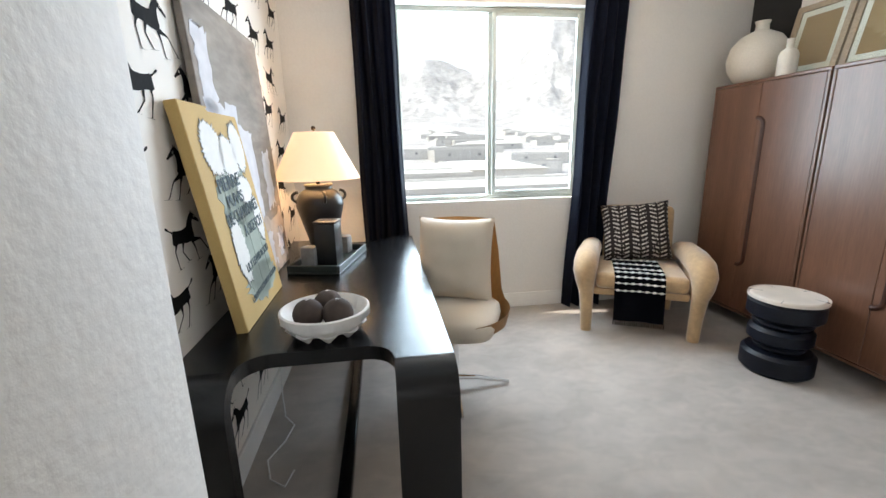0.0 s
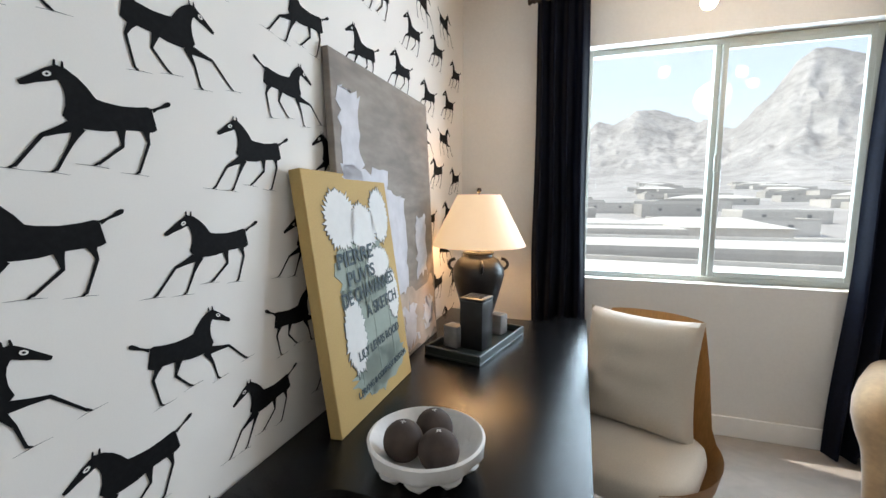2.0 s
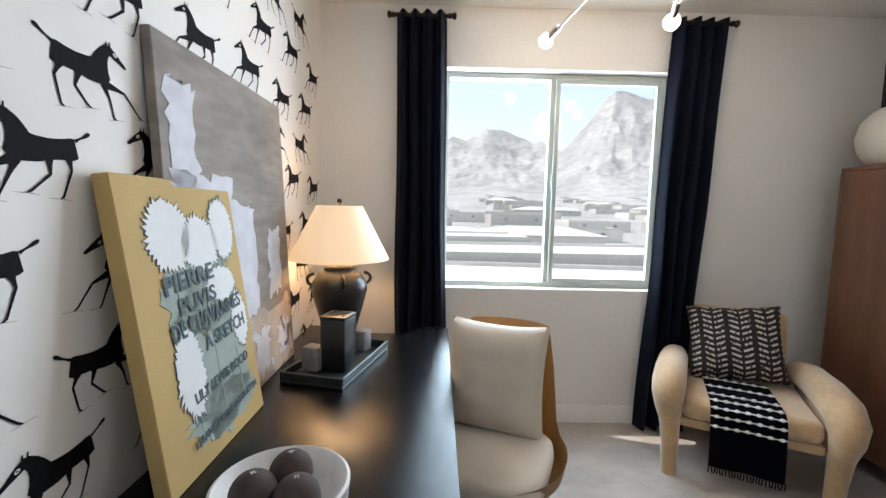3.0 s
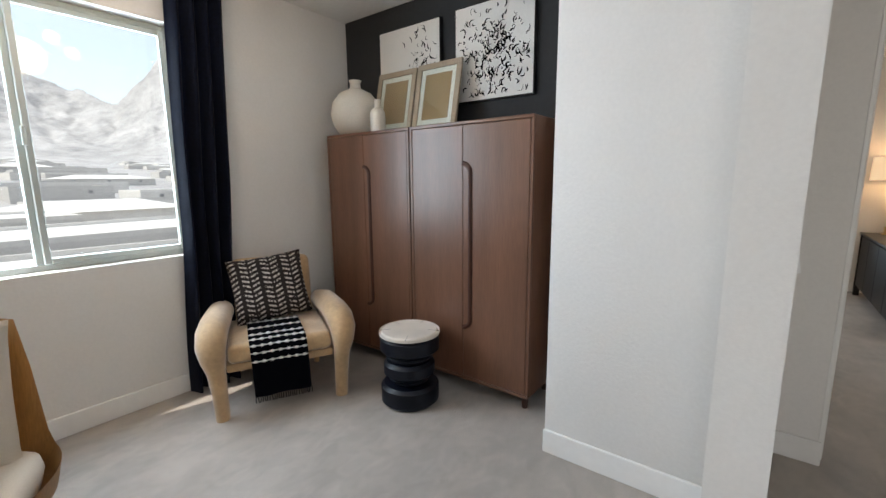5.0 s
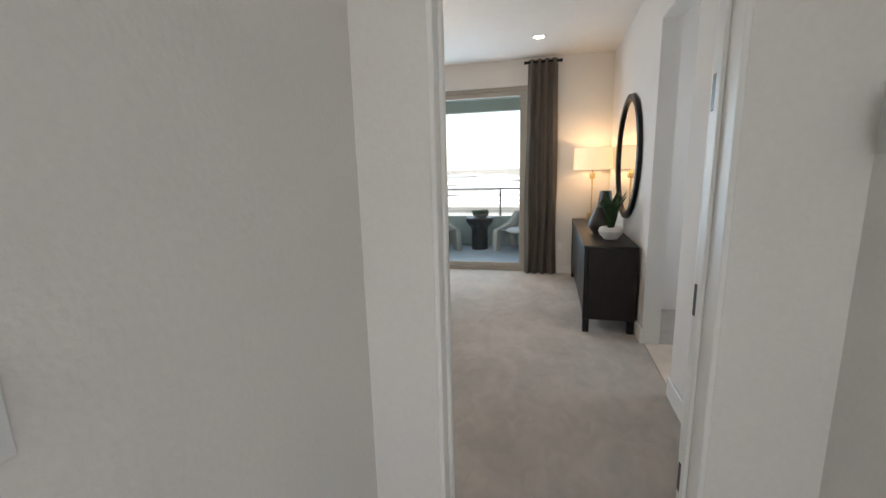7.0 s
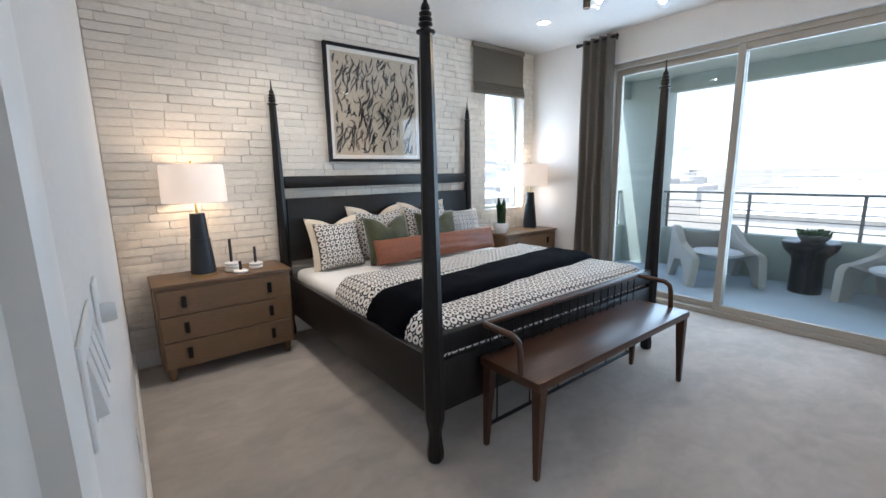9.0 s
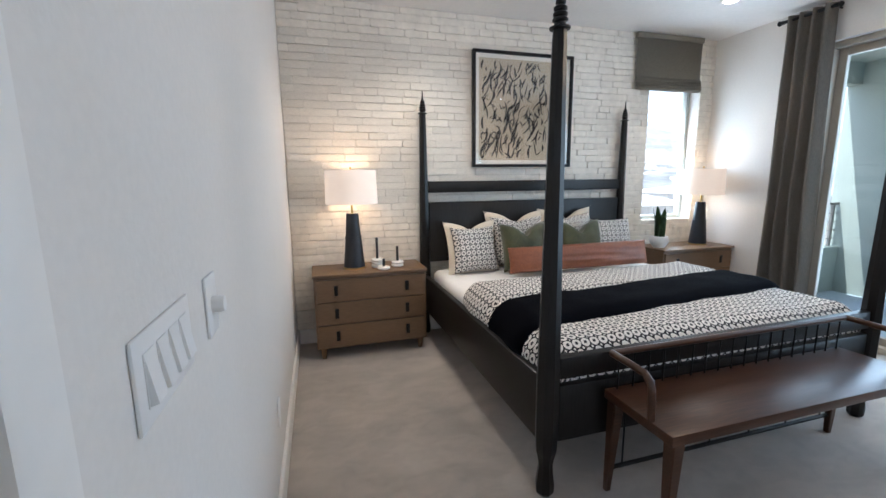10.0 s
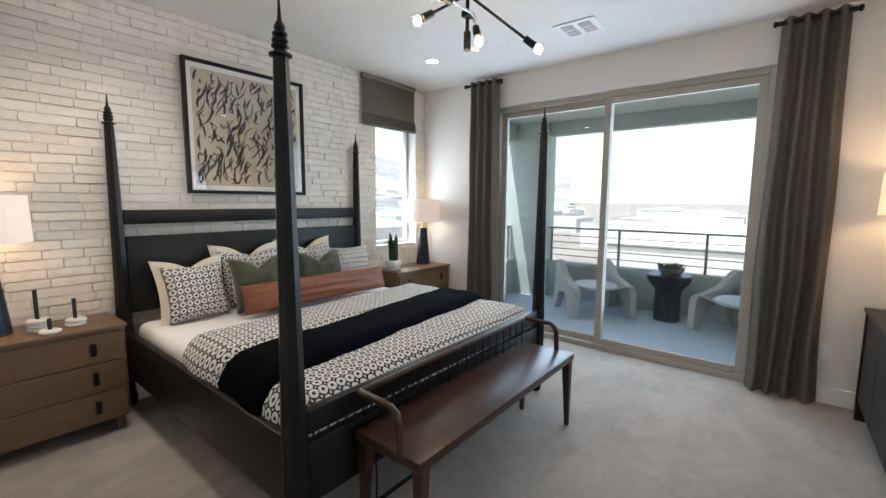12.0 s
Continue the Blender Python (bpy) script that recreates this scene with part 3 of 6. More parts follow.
door = thing("door_1", "white painted bedroom door, standing open", "door", pose(3.90, -0.440, 0, 0, 0, -107), kind="structure")
slab = box(0.0, 0.0, 0.012, 0.040, 0.76, 2.42, 0.003, 1)
part("door_slab", slab, "trim", door)
jamb = thing("door_frame", "white painted bedroom door jamb", "door frame", kind="structure")
for y0, y1, x1 in ((0.343, 0.361, 3.829), (-0.448, -0.43, 3.888)):
    part("jamb", box(3.706, y0, 0, x1, y1, 2.44, 0.003, 1), "trim", jamb)
part("casing", prism([(3.8305, 0.3615), (3.836, 0.372), (3.850, 0.378), (3.856, 0.404), (3.870, 0.410), (3.880, 0.424), (3.897, 0.426), (3.902, 0.434), (3.900, 0.488), (3.8865, 0.494), (3.8865, 0.4285), (3.8305, 0.4285)], 2.44), "trim", jamb, "moulded white door casing")
part("jamb", box(3.706, -0.43, 2.44, 3.888, 0.343, 2.458), "trim", jamb)
part("stop", box(3.765, 0.331, 0, 3.80, 0.343, 2.44, 0.003, 1), "trim", jamb)
part("stop", box(3.79, -0.43, 0, 3.825, -0.418, 2.44, 0.003, 1), "trim", jamb)
for z in (0.37, 0.99, 1.60, 2.2):
    part("hinge", box(3.835, -0.4325, z - 0.05, 3.875, -0.4265, z + 0.05, 0.001, 1), "bronze", jamb, "dark bronze hinge")


# ---- horses printed on the wallpaper ----
def limb(bm, pts, widths):
    """A flat tapering stroke in the (y, z) plane."""
    left, right = [], []
    for i, (p, w) in enumerate(zip(pts, widths)):
        a, c = Vector(pts[max(i - 1, 0)]), Vector(pts[min(i + 1, len(pts) - 1)])
        d = (c - a).normalized()
        nrm = Vector((-d.y, d.x)) * w / 2
        left.append(Vector(p) + nrm), right.append(Vector(p) - nrm)
    proud = 0.00001 * len(bm.faces)
    lv = [bm.verts.new((proud, q.x, q.y)) for q in left]
    rv = [bm.verts.new((proud, q.x, q.y)) for q in right]
    for i in range(len(pts) - 1):
        bm.faces.new((lv[i], lv[i + 1], rv[i + 1], rv[i]))


def curve(p0, p1, bend, n=7):
    """Points from p0 to p1 that bow out by bend."""
    p0, p1 = Vector(p0), Vector(p1)
    d = p1 - p0
    nrm = Vector((-d.y, d.x))
    return [tuple(p0 + d * t + nrm * (bend * 4 * t * (1 - t))) for t in (i / (n - 1) for i in range(n))]


def horse_mesh(name, gait, stretch):
    """One running horse, head towards -y, about 0.25 long: deep body, arched neck, long head, thin bent legs and tufted tail."""
    bm = bmesh.new()
    limb(bm, [(-0.066, -0.014), (-0.055, -0.004), (-0.035, 0.006), (-0.008, 0.004), (0.022, 0.007), (0.050, 0.010), (0.072, 0.013), (0.081, 0.015)], [0.022, 0.044, 0.058, 0.050, 0.042, 0.043, 0.047, 0.040])
    limb(bm, [(-0.040, 0.006), (-0.044, 0.022), (-0.050, 0.037), (-0.058, 0.049), (-0.068, 0.058), (-0.080, 0.061)], [0.060, 0.050, 0.039, 0.031, 0.025, 0.022])
    limb(bm, [(-0.066, 0.062), (-0.078, 0.059), (-0.092, 0.051), (-0.108, 0.042), (-0.121, 0.034), (-0.126, 0.032)], [0.014, 0.021, 0.018, 0.012, 0.009, 0.006])
    for e in (-0.079, -0.068):
        limb(bm, [(e, 0.062), (e + 0.0005, 0.070), (e + 0.0015, 0.079)], [0.005, 0.0045, 0.003])
    limb(bm, [(0.078, 0.031), (0.088, 0.037), (0.096, 0.041), (0.106, 0.047), (0.113, 0.051), (0.117, 0.053)], [0.008, 0.0045, 0.005, 0.009, 0.009, 0.003])
    reach = 0.012 * gait
    for hip, knee, foot, thigh in (((-0.060, -0.020), (-0.104 - reach, -0.041 + reach), (-0.141 - 2 * reach, -0.091 + reach), 0.020), ((-0.050, -0.020), (-0.067, -0.053), (-0.089 + reach, -0.094), 0.019),
                                   ((0.016, -0.008), (0.017 + reach, -0.043), (-0.027 + 2 * reach, -0.079), 0.020), ((0.060, 0.0), (0.066 + reach, -0.032), (0.043 + 2 * reach, -0.089), 0.026)):
        mid = ((hip[0] * 0.45 + knee[0] * 0.55), (hip[1] * 0.45 + knee[1] * 0.55))
        limb(bm, [hip, mid, knee, ((foot[0] + knee[0]) / 2, (foot[1] + knee[1]) / 2), foot], [thigh, 0.0105, 0.0066, 0.0052, 0.0050])
        limb(bm, [(foot[0] + 0.002, foot[1] + 0.003), (foot[0] - 0.007, foot[1] - 0.003)], [0.005, 0.003])
        limb(bm, [(foot[0] - 0.034, foot[1] - 0.002), (foot[0] - 0.004, foot[1] - 0.003), (foot[0] + 0.018, foot[1] - 0.006)], [0.0004, 0.0011, 0.0004])
    for v in bm.verts:
        v.co.y *= stretch
    me = bpy.data.meshes.new(name)
    bm.to_mesh(me)
    bm.free()
    me.materials.append(M["ink"])
    return me


def eye_mesh():
    """A white almond-shaped ring round a dark pupil."""
    bm = bmesh.new()
    turn = [2 * math.pi * i / 12 for i in range(12)]
    outer = [bm.verts.new((0, 0.0062 * math.cos(a), 0.0040 * math.sin(a))) for a in turn]
    inner = [bm.verts.new((0, 0.0026 * math.cos(a), 0.0018 * math.sin(a))) for a in turn]
    for i in range(12):
        bm.faces.new((outer[i], outer[(i + 1) % 12], inner[(i + 1) % 12], inner[i]))
    me = bpy.data.meshes.new("eye_print")
    bm.to_mesh(me)
    bm.free()
    me.materials.append(M["paper"])
    return me


horse_eye = eye_mesh()
# facing (1: towards the door), dip of the head in degrees, place of one horse, shape
HORSES = ((-1, -2, 1.505, 1.100, horse_mesh("horse_print", 1.0, 0.98)), (1, -1, 1.608, 1.318, horse_mesh("horse_print", 0.3, 1.05)), (1, 0, 1.392, 1.562, horse_mesh("horse_print", 0.0, 1.0)))
for k in range(-2, 4):
    for facing, dip, first, height, shape in HORSES:
        for col in range(-4, 8):
            y = first + 0.3555 * col + (0.025 if first > 1.55 and col < 0 else 0.0)
            z = height + 0.656 * k + (0.0, -0.02, 0.0, 0.03, 0.0, 0.03, 0.0, 0.01, -0.01, 0.02, 0.0, 0.035)[col]
            if not 0.90 < y < 3.60 or z < 0.13 or z > 2.64:
                continue
            hp = new("horse_print", shape)
            hp.parent = wall_west
            hp.matrix_local = Matrix.Translation((0.0412, y, z)) @ Matrix.Rotation(radians(dip * facing), 4, "X") @ Matrix.Diagonal((1, facing, 1, 1))
            ep = new("eye_print", horse_eye)
            ep.parent = hp
            ep.location = (0.0012, -0.0895, 0.054)
            ep.rotation_euler = (radians(25), 0, 0)


# ---- office ----
def curtain(label, axis, top, bottom, t, z0, z1, folds, material, depth=0.045, seed=0.0):
    """A hung panel with deep pleats, along x or y, from its edges at the top to those at the hem."""
    c = thing("curtain", label, "curtain")
    def f(u, v):
        z = z0 + (z1 - z0) * v
        e0, e1 = bottom[0] + (top[0] - bottom[0]) * v, bottom[1] + (top[1] - bottom[1]) * v
        a = e0 + (e1 - e0) * u + 0.012 * math.sin(9 * v + seed + u * 5) * (1 - v)
        d = depth * (0.75 + 0.25 * (1 - v)) * math.cos(2 * math.pi * folds * u + 0.5 * noise.noise(Vector((u * 3, v * 1.5, seed)))) + 0.012 * noise.noise(Vector((u * 6, v * 4, seed + 3)))
        return Vector((a, t + d, z)) if axis == "x" else Vector((t + d, a, z))
    part("panel", grid(folds * 12, 26, f, thick=0.004), material, c, smooth=60)
    return c


def curtain_rod(label, axis, a0, a1, t, z, r, material, wall):
    c = thing("curtain_rod", label, "curtain rod")
    def P(a, tt=t, zz=z):
        return (a, tt, zz) if axis == "x" else (tt, a, zz)
    part("rod", rod(P(a0 + 0.03), P(a1 - 0.03), r), material, c)
    s = 1 if wall > t else -1
    for a, o in ((a0, 1), (a1, -1)):
        knob = lathe([(0, 0), (0.016, 0.004), (0.023, 0.014), (0.016, 0.026), (0.011, 0.032), (0.017, 0.036), (0.017, 0.048), (0, 0.05)], 16)
        turn = Vector(P(1, 0, 0)) - Vector(P(0, 0, 0))
        bmesh.ops.transform(knob, matrix=Matrix.LocRotScale(P(a), (turn * o).to_track_quat("Z", "Y"), None), verts=knob.verts)
        part("finial", knob, material, c)
        part("bracket", rod(P(a + o * 0.07), P(a + o * 0.07, wall), 0.008), material, c)
    return c


curtain("midnight blue velvet curtain panel, full length", "x", (0.535, 0.845), (0.545, 0.885), 3.60, 0.012, 2.665, 4, "navy_velvet", seed=1.0)
curtain("midnight blue velvet curtain panel beside the armchair", "x", (2.265, 2.615), (2.185, 2.50), 3.60, 0.012, 2.665, 4, "navy_velvet", seed=4.0)
curtain_rod("short dark bronze curtain rod with knob finials", "x", 0.475, 0.905, 3.60, 2.64, 0.012, "bronze", 3.695)
curtain_rod("short dark bronze curtain rod with knob finials", "x", 2.225, 2.66, 3.60, 2.64, 0.012, "bronze", 3.695)

ch = thing("ceiling_light", "brushed nickel three-arm ceiling light with lit globes", "ceiling light", pose(1.75, 2.45, 2.743))
part("canopy", lathe([(0, 0), (0.065, 0), (0.065, -0.02), (0.02, -0.03), (0, -0.03)], 24), "chrome", ch)
part("stem", rod((0, 0, -0.02), (0, 0, -0.10), 0.012), "chrome", ch)
for bx, by, bz in ((-0.37, 0.81, -0.37), (0.17, 0.55, -0.37), (0.36, 0.18, -0.37)):
    d = Vector((bx, by, bz + 0.09)).normalized()
    tip = Vector((bx, by, bz))
    part("arm", rod((0, 0, -0.09), tip - d * 0.10, 0.007), "chrome", ch)
    sock = part("socket", rod(tip - d * 0.11, tip - d * 0.03, 0.018), "chrome", ch)
    part("bulb", ball(tip, 0.038), "bulb", sock, "lit frosted globe bulb")

# waterfall desk
desk = thing("desk", "black stained oak waterfall desk with arched ends", "desk")
T, zt = 0.048, 0.73


def fillet(cx, cy, r, a0, a1, n=6):
    return [(cx + r * math.cos(radians(a0 + (a1 - a0) * i / n)), cy + r * math.sin(radians(a0 + (a1 - a0) * i / n))) for i in range(n + 1)]


near, far, xl, xr, rr = 1.575, 3.40, 0.052, 0.888, 0.09
plan = [(xl, near), (xl + 0.185, near)] + fillet(xl + 0.185 + rr, near + 0.005, rr, 180, 90) + fillet(xr - 0.185 - rr, near + 0.005, rr, 90, 0) + [(xr - 0.185, near), (xr, near)]
plan += [(xr, far), (xr - 0.185, far)] + fillet(xr - 0.185 - rr, far - 0.03, rr, 0, -90) + fillet(xl + 0.185 + rr, far - 0.03, rr, -90, -180) + [(xl + 0.185, far), (xl, far)]
part("desktop", prism(plan, T, pose(0, 0, zt - T)), "black_wood", desk)
for x0 in (xl, xr - 0.185):
    for y0, s in ((near, -1), (far, 1)):
        prof = []
        R = 0.105
        for i in range(9):
            a = radians(90 * i / 8)
            prof.append((y0 + s * R * math.sin(a), zt - R + R * math.cos(a)))
        prof.append((y0 + s * R, 0.0))
        inner = [(y0 + s * (R - T), 0.0)]
        for i in range(9):
            a = radians(90 - 90 * i / 8)
            inner.append((y0 + s * (R - T) * math.sin(a), zt - R + (R - T) * math.cos(a)))
        part("leg", prism(prof + inner, 0.185, Matrix(((0, 0, 1, x0), (1, 0, 0, 0), (0, 1, 0, 0), (0, 0, 0, 1)))), "black_wood", desk)


part("floor_rail", box(0.455, near + 0.02, 0.0, 0.51, far - 0.05, 0.05, 0.006), "black_wood", desk)

cable = thing("power_cable", "thin white cable lying loose under the desk", "cable")
part("cord", tube([(0.060, 2.62, 0.30), (0.085, 2.60, 0.18), (0.100, 2.52, 0.06), (0.13, 2.42, 0.005), (0.19, 2.34, 0.005), (0.17, 2.22, 0.005), (0.12, 2.10, 0.005), (0.16, 1.98, 0.005), (0.23, 1.93, 0.005), (0.25, 2.02, 0.005)], 0.004, 8), "plate", cable)
part("plug", box(0.0415, 2.60, 0.285, 0.066, 2.64, 0.325, 0.004), "plate", cable)


def leaning(name, label, category, y0, y1, zb, xb, xt, zt2, thick, group=""):
    """The pose of a board that stands on zb and leans towards -x: its own x runs along the wall, y up the board, z out of its face."""
    h = math.hypot(xb - xt, zt2 - zb)
    tilt = math.degrees(math.atan2(xb - xt, zt2 - zb))
    ob = thing(name, label, category, Matrix.Translation((xb, y0, zb)) @ Matrix.Rotation(radians(-tilt), 4, "Y") @ Matrix(((0, 0, 1, 0), (1, 0, 0, 0), (0, 1, 0, 0), (0, 0, 0, 1))), group)
    return ob, y1 - y0, h


def blob(cx, cy, rx, ry, spikes, seed, rough=0.2, n=44):
    rnd = random.Random(seed)
    out = []
    for i in range(n):
        a = 2 * math.pi * i / n
        k = 1 + rough * (rnd.random() - 0.5) + (spikes * (i % 2) * (0.5 + rnd.random()) if spikes else 0)
        out.append((cx + rx * k * math.cos(a), cy + ry * k * math.sin(a)))
    return out


def flat(outlines, z, depth=0.0012, bm=None):
    bm = bm or bmesh.new()
    for o in outlines:
        prism(o, depth, pose(0, 0, z), bm)
    return bm


def lettering(text, size, x, y, z, material, parent, turn=0.0, width=None):
    cu = bpy.data.curves.new("lettering", "FONT")
    cu.body, cu.size, cu.align_x, cu.extrude, cu.offset = text, size, "LEFT", 0.0006, size * 0.02
    tmp = bpy.data.objects.new("lettering", cu)
    me = bpy.data.meshes.new_from_object(tmp)
    bpy.data.objects.remove(tmp)
    wide = max(v.co.x for v in me.vertices)
    k = (width / wide) if width else 1.0
    me.transform(Matrix.Translation((x, y, z)) @ Matrix.Rotation(radians(turn), 4, "Z") @ Matrix.Diagonal((k, 1, 1, 1)))
    me.materials.clear()
    me.materials.append(M[material])
    ob = new("lettering", me)
    ob.parent = parent
    return ob


def brushwork(n, w, h, x0, y0, seed, length=(0.02, 0.07), width=(0.003, 0.012), spread=None, z=0.0, lean=(20, 150), bow=0.5):
    """Loose curved brush marks inside a rectangle."""
    rnd = random.Random(seed)
    bm = bmesh.new()
    for i in range(n):
        cx, cy = (x0 + w * rnd.random(), y0 + h * rnd.random())
        if spread:
            cx = x0 + w * min(max(rnd.gauss(spread[0], spread[2]), 0.03), 0.97)
            cy = y0 + h * min(max(rnd.gauss(spread[1], spread[3]), 0.03), 0.97)
        a, ln, bend, w0 = rnd.uniform(*lean), rnd.uniform(*length), rnd.uniform(-bow, bow), rnd.uniform(*width)
        p0 = (cx - ln / 2 * math.cos(radians(a)), cy - ln / 2 * math.sin(radians(a)))
        p1 = (cx + ln / 2 * math.cos(radians(a)), cy + ln / 2 * math.sin(radians(a)))
        pts = [(min(max(px, x0), x0 + w), min(max(py, y0), y0 + h)) for px, py in curve(p0, p1, bend, 6)]
        if (Vector(pts[0]) - Vector(pts[-1])).length < 0.004:
            continue
        tmp = bmesh.new()
        limb(tmp, pts, [w0 * k for k in (0.3, 0.8, 1, 0.9, 0.6, 0.15)])
        vs = [bm.verts.new((v.co.y, v.co.z, z + 0.00002 * i)) for v in tmp.verts]
        tmp.verts.index_update()
        for f in tmp.faces:
            bm.faces.new([vs[v.index] for v in f.verts])
        tmp.free()
    return bm


poster, pw, phh = leaning("poster_canvas", "ochre stretched canvas print of an old book cover, leaning", "art print", 1.848, 2.372, zt, 0.202, 0.088, 1.513, 0.04)
part("canvas", box(0, 0, -0.040, pw, phh, 0.0, 0.003, 1), "poster_ochre", poster)
part("print", flat([blob(0.29, 0.30, 0.185, 0.25, 0.0, 5, 0.22), blob(0.27, 0.47, 0.17, 0.12, 0, 6, 0.25), blob(0.30, 0.115, 0.19, 0.075, 0, 7, 0.3)], 0.0005), "poster_sage", poster, "sage green printed foliage")
shaggy = ((0.165, 0.64, 0.082, 0.088, 1), (0.300, 0.605, 0.082, 0.075, 2), (0.430, 0.645, 0.062, 0.088, 3), (0.155, 0.265, 0.055, 0.115, 4), (0.450, 0.345, 0.045, 0.085, 8), (0.375, 0.475, 0.075, 0.050, 9))
for x, y, rx, ry, sd in shaggy:
    part("outline", flat([blob(x, y, rx + 0.003, ry + 0.003, 0.16, sd, 0.16, 72)], 0.0014), "poster_blue", poster, "thin dark outline of a flower")
    part("flower", flat([blob(x, y, rx, ry, 0.16, sd, 0.16, 72)], 0.0022), "poster_white", poster, "white printed shaggy flower")
for x in (0.16, 0.285, 0.40):
    part("stem", flat([[(x, 0.10), (x + 0.006, 0.10), (x + 0.006, 0.58), (x, 0.58)]], 0.0014), "poster_sage", poster)
for txt, sz, x, y, wd in (("PIERRE", 0.068, 0.105, 0.485, 0.235), ("PUVIS", 0.062, 0.150, 0.425, 0.185), ("DE CHAVANNES", 0.064, 0.105, 0.362, 0.365), ("A SKETCH", 0.060, 0.240, 0.302, 0.235),
                           ("LILY LEWIS ROOD", 0.042, 0.150, 0.180, 0.31), ("L.PRANG & COMPANY BOSTON", 0.030, 0.115, 0.070, 0.37)):
    lettering(txt, sz, x, y, 0.0046, "poster_blue", poster, 4, wd)

art, aw, ah = leaning("abstract_canvas", "large taupe abstract painting with pale patches, leaning", "painting", 2.035, 2.905, zt, 0.128, 0.068, 1.905, 0.035)
part("canvas", box(0, 0, -0.026, aw, ah, 0.0, 0.003, 1), "canvas_taupe", art)


def ragged(x0, y0, x1, y1, seed, amp=0.02):
    rnd = random.Random(seed)
    out = []
    for (ax, ay), (bx, by) in (((x0, y0), (x1, y0)), ((x1, y0), (x1, y1)), ((x1, y1), (x0, y1)), ((x0, y1), (x0, y0))):
        for i in range(9):
            t = i / 9
            out.append((min(max(ax + (bx - ax) * t + rnd.uniform(-amp, amp), 0.004), aw - 0.004), min(max(ay + (by - ay) * t + rnd.uniform(-amp, amp), 0.004), ah - 0.004)))
    return out


part("paint_patch", flat([ragged(0.04, 0.76, 0.17, 1.06, 1), ragged(0.03, 0.50, 0.36, 0.80, 2), ragged(0.33, 0.30, 0.52, 0.72, 3), ragged(0.64, 0.34, 0.76, 0.62, 4)], 0.0006), "paint_pale", art, "pale lilac-white paint patches")
part("paint_patch", flat([ragged(0.36, 0.02, 0.84, 0.30, 5, 0.03), ragged(0.04, 0.06, 0.36, 0.48, 6)], 0.0004), "paint_buff", art, "buff paint patches")
part("paint_patch", flat([ragged(0.45, 0.05, 0.60, 0.22, 7, 0.03), ragged(0.70, 0.08, 0.80, 0.20, 8, 0.03)], 0.0020), "paint_pale", art)

bowl = thing("bowl", "white plaster footed bowl with scalloped base", "bowl", pose(0.475, 1.815, zt))
part("dish", lathe([(0, 0.026), (0.07, 0.028), (0.115, 0.048), (0.138, 0.085), (0.146, 0.092), (0.153, 0.088), (0.147, 0.055), (0.118, 0.026), (0.085, 0.014), (0, 0.012)], 48,
                  wobble=lambda a, r, z: (1 + (0.03 * math.cos(9 * a) if z < 0.06 and r > 0.08 else 0), 0)), "plaster", bowl)
for i in range(9):
    a = 2 * math.pi * i / 9
    foot = bmesh.new()
    rod((0.100 * math.cos(a), 0.100 * math.sin(a), 0), (0.104 * math.cos(a), 0.104 * math.sin(a), 0.034), 0.005, 0.036, 12, bm=foot)
    part("foot_lobe", foot, "plaster", bowl)
for k, (dx, dy, dz, r) in enumerate(((-0.052, -0.030, 0.078, 0.052), (0.048, -0.042, 0.078, 0.052), (0.004, 0.050, 0.080, 0.051))):
    orb = thing("decor_ball", "dark matte clay ball resting in the bowl", "decor ball", pose(0.475 + dx, 1.815 + dy, zt + dz + 0.002), "clay balls in the bowl")
    part("orb", ball((0, 0, 0), r, seg=28), "clay", orb)
    nick = bmesh.new()
    for j in range(4):
        a = j * 1.6 + k
        rod((0.012 * math.cos(a), 0.012 * math.sin(a), r * 0.93), (0.002 * math.cos(a), 0.002 * math.sin(a), r * 1.01), 0.0012, bm=nick)
    part("seam_mark", nick, "plaster", orb, kind="stuff")

tray = thing("tray", "black-green leather tray on the desk", "tray", pose(0.378, 2.79, zt, 0, 0, -13))
part("tray_base", box(-0.14, -0.26, 0, 0.14, 0.26, 0.008, 0.002, 1), "leather_tray", tray)
for a in ((-0.14, -0.26, -0.128, 0.26), (0.128, -0.26, 0.14, 0.26), (-0.128, -0.26, 0.128, -0.248), (-0.128, 0.248, 0.128, 0.26)):
    part("side", box(a[0], a[1], 0.008, a[2], a[3], 0.045, 0.003, 1), "leather_tray", tray)
cand = thing("black_box", "glossy black square box standing in the tray", "box", pose(0.385, 2.73, zt + 0.009, 0, 0, -13))
part("body", box(-0.058, -0.058, 0, 0.058, 0.058, 0.225, 0.004), "black_ceramic", cand)
part("lid", box(-0.06, -0.06, 0.2255, 0.06, 0.06, 0.240, 0.003), "black_ceramic", cand)
for k in range(4):
    part("slot", box(-0.045, -0.042 + 0.024 * k, 0.2395, 0.045, -0.030 + 0.024 * k, 0.2412), "chrome", cand, "polished metal slot")
for x, y, s in ((0.285, 2.70, 0.08), (0.445, 2.96, 0.075)):
    st = thing("stone_block", "polished grey stone block standing in the tray", "stone block", pose(x, y, zt + 0.009, 0, 0, -20), "stone blocks in the tray")
    part("block", box(-s / 2, -0.035, 0, s / 2, 0.035, 0.105, 0.008), "grey_stone", st)

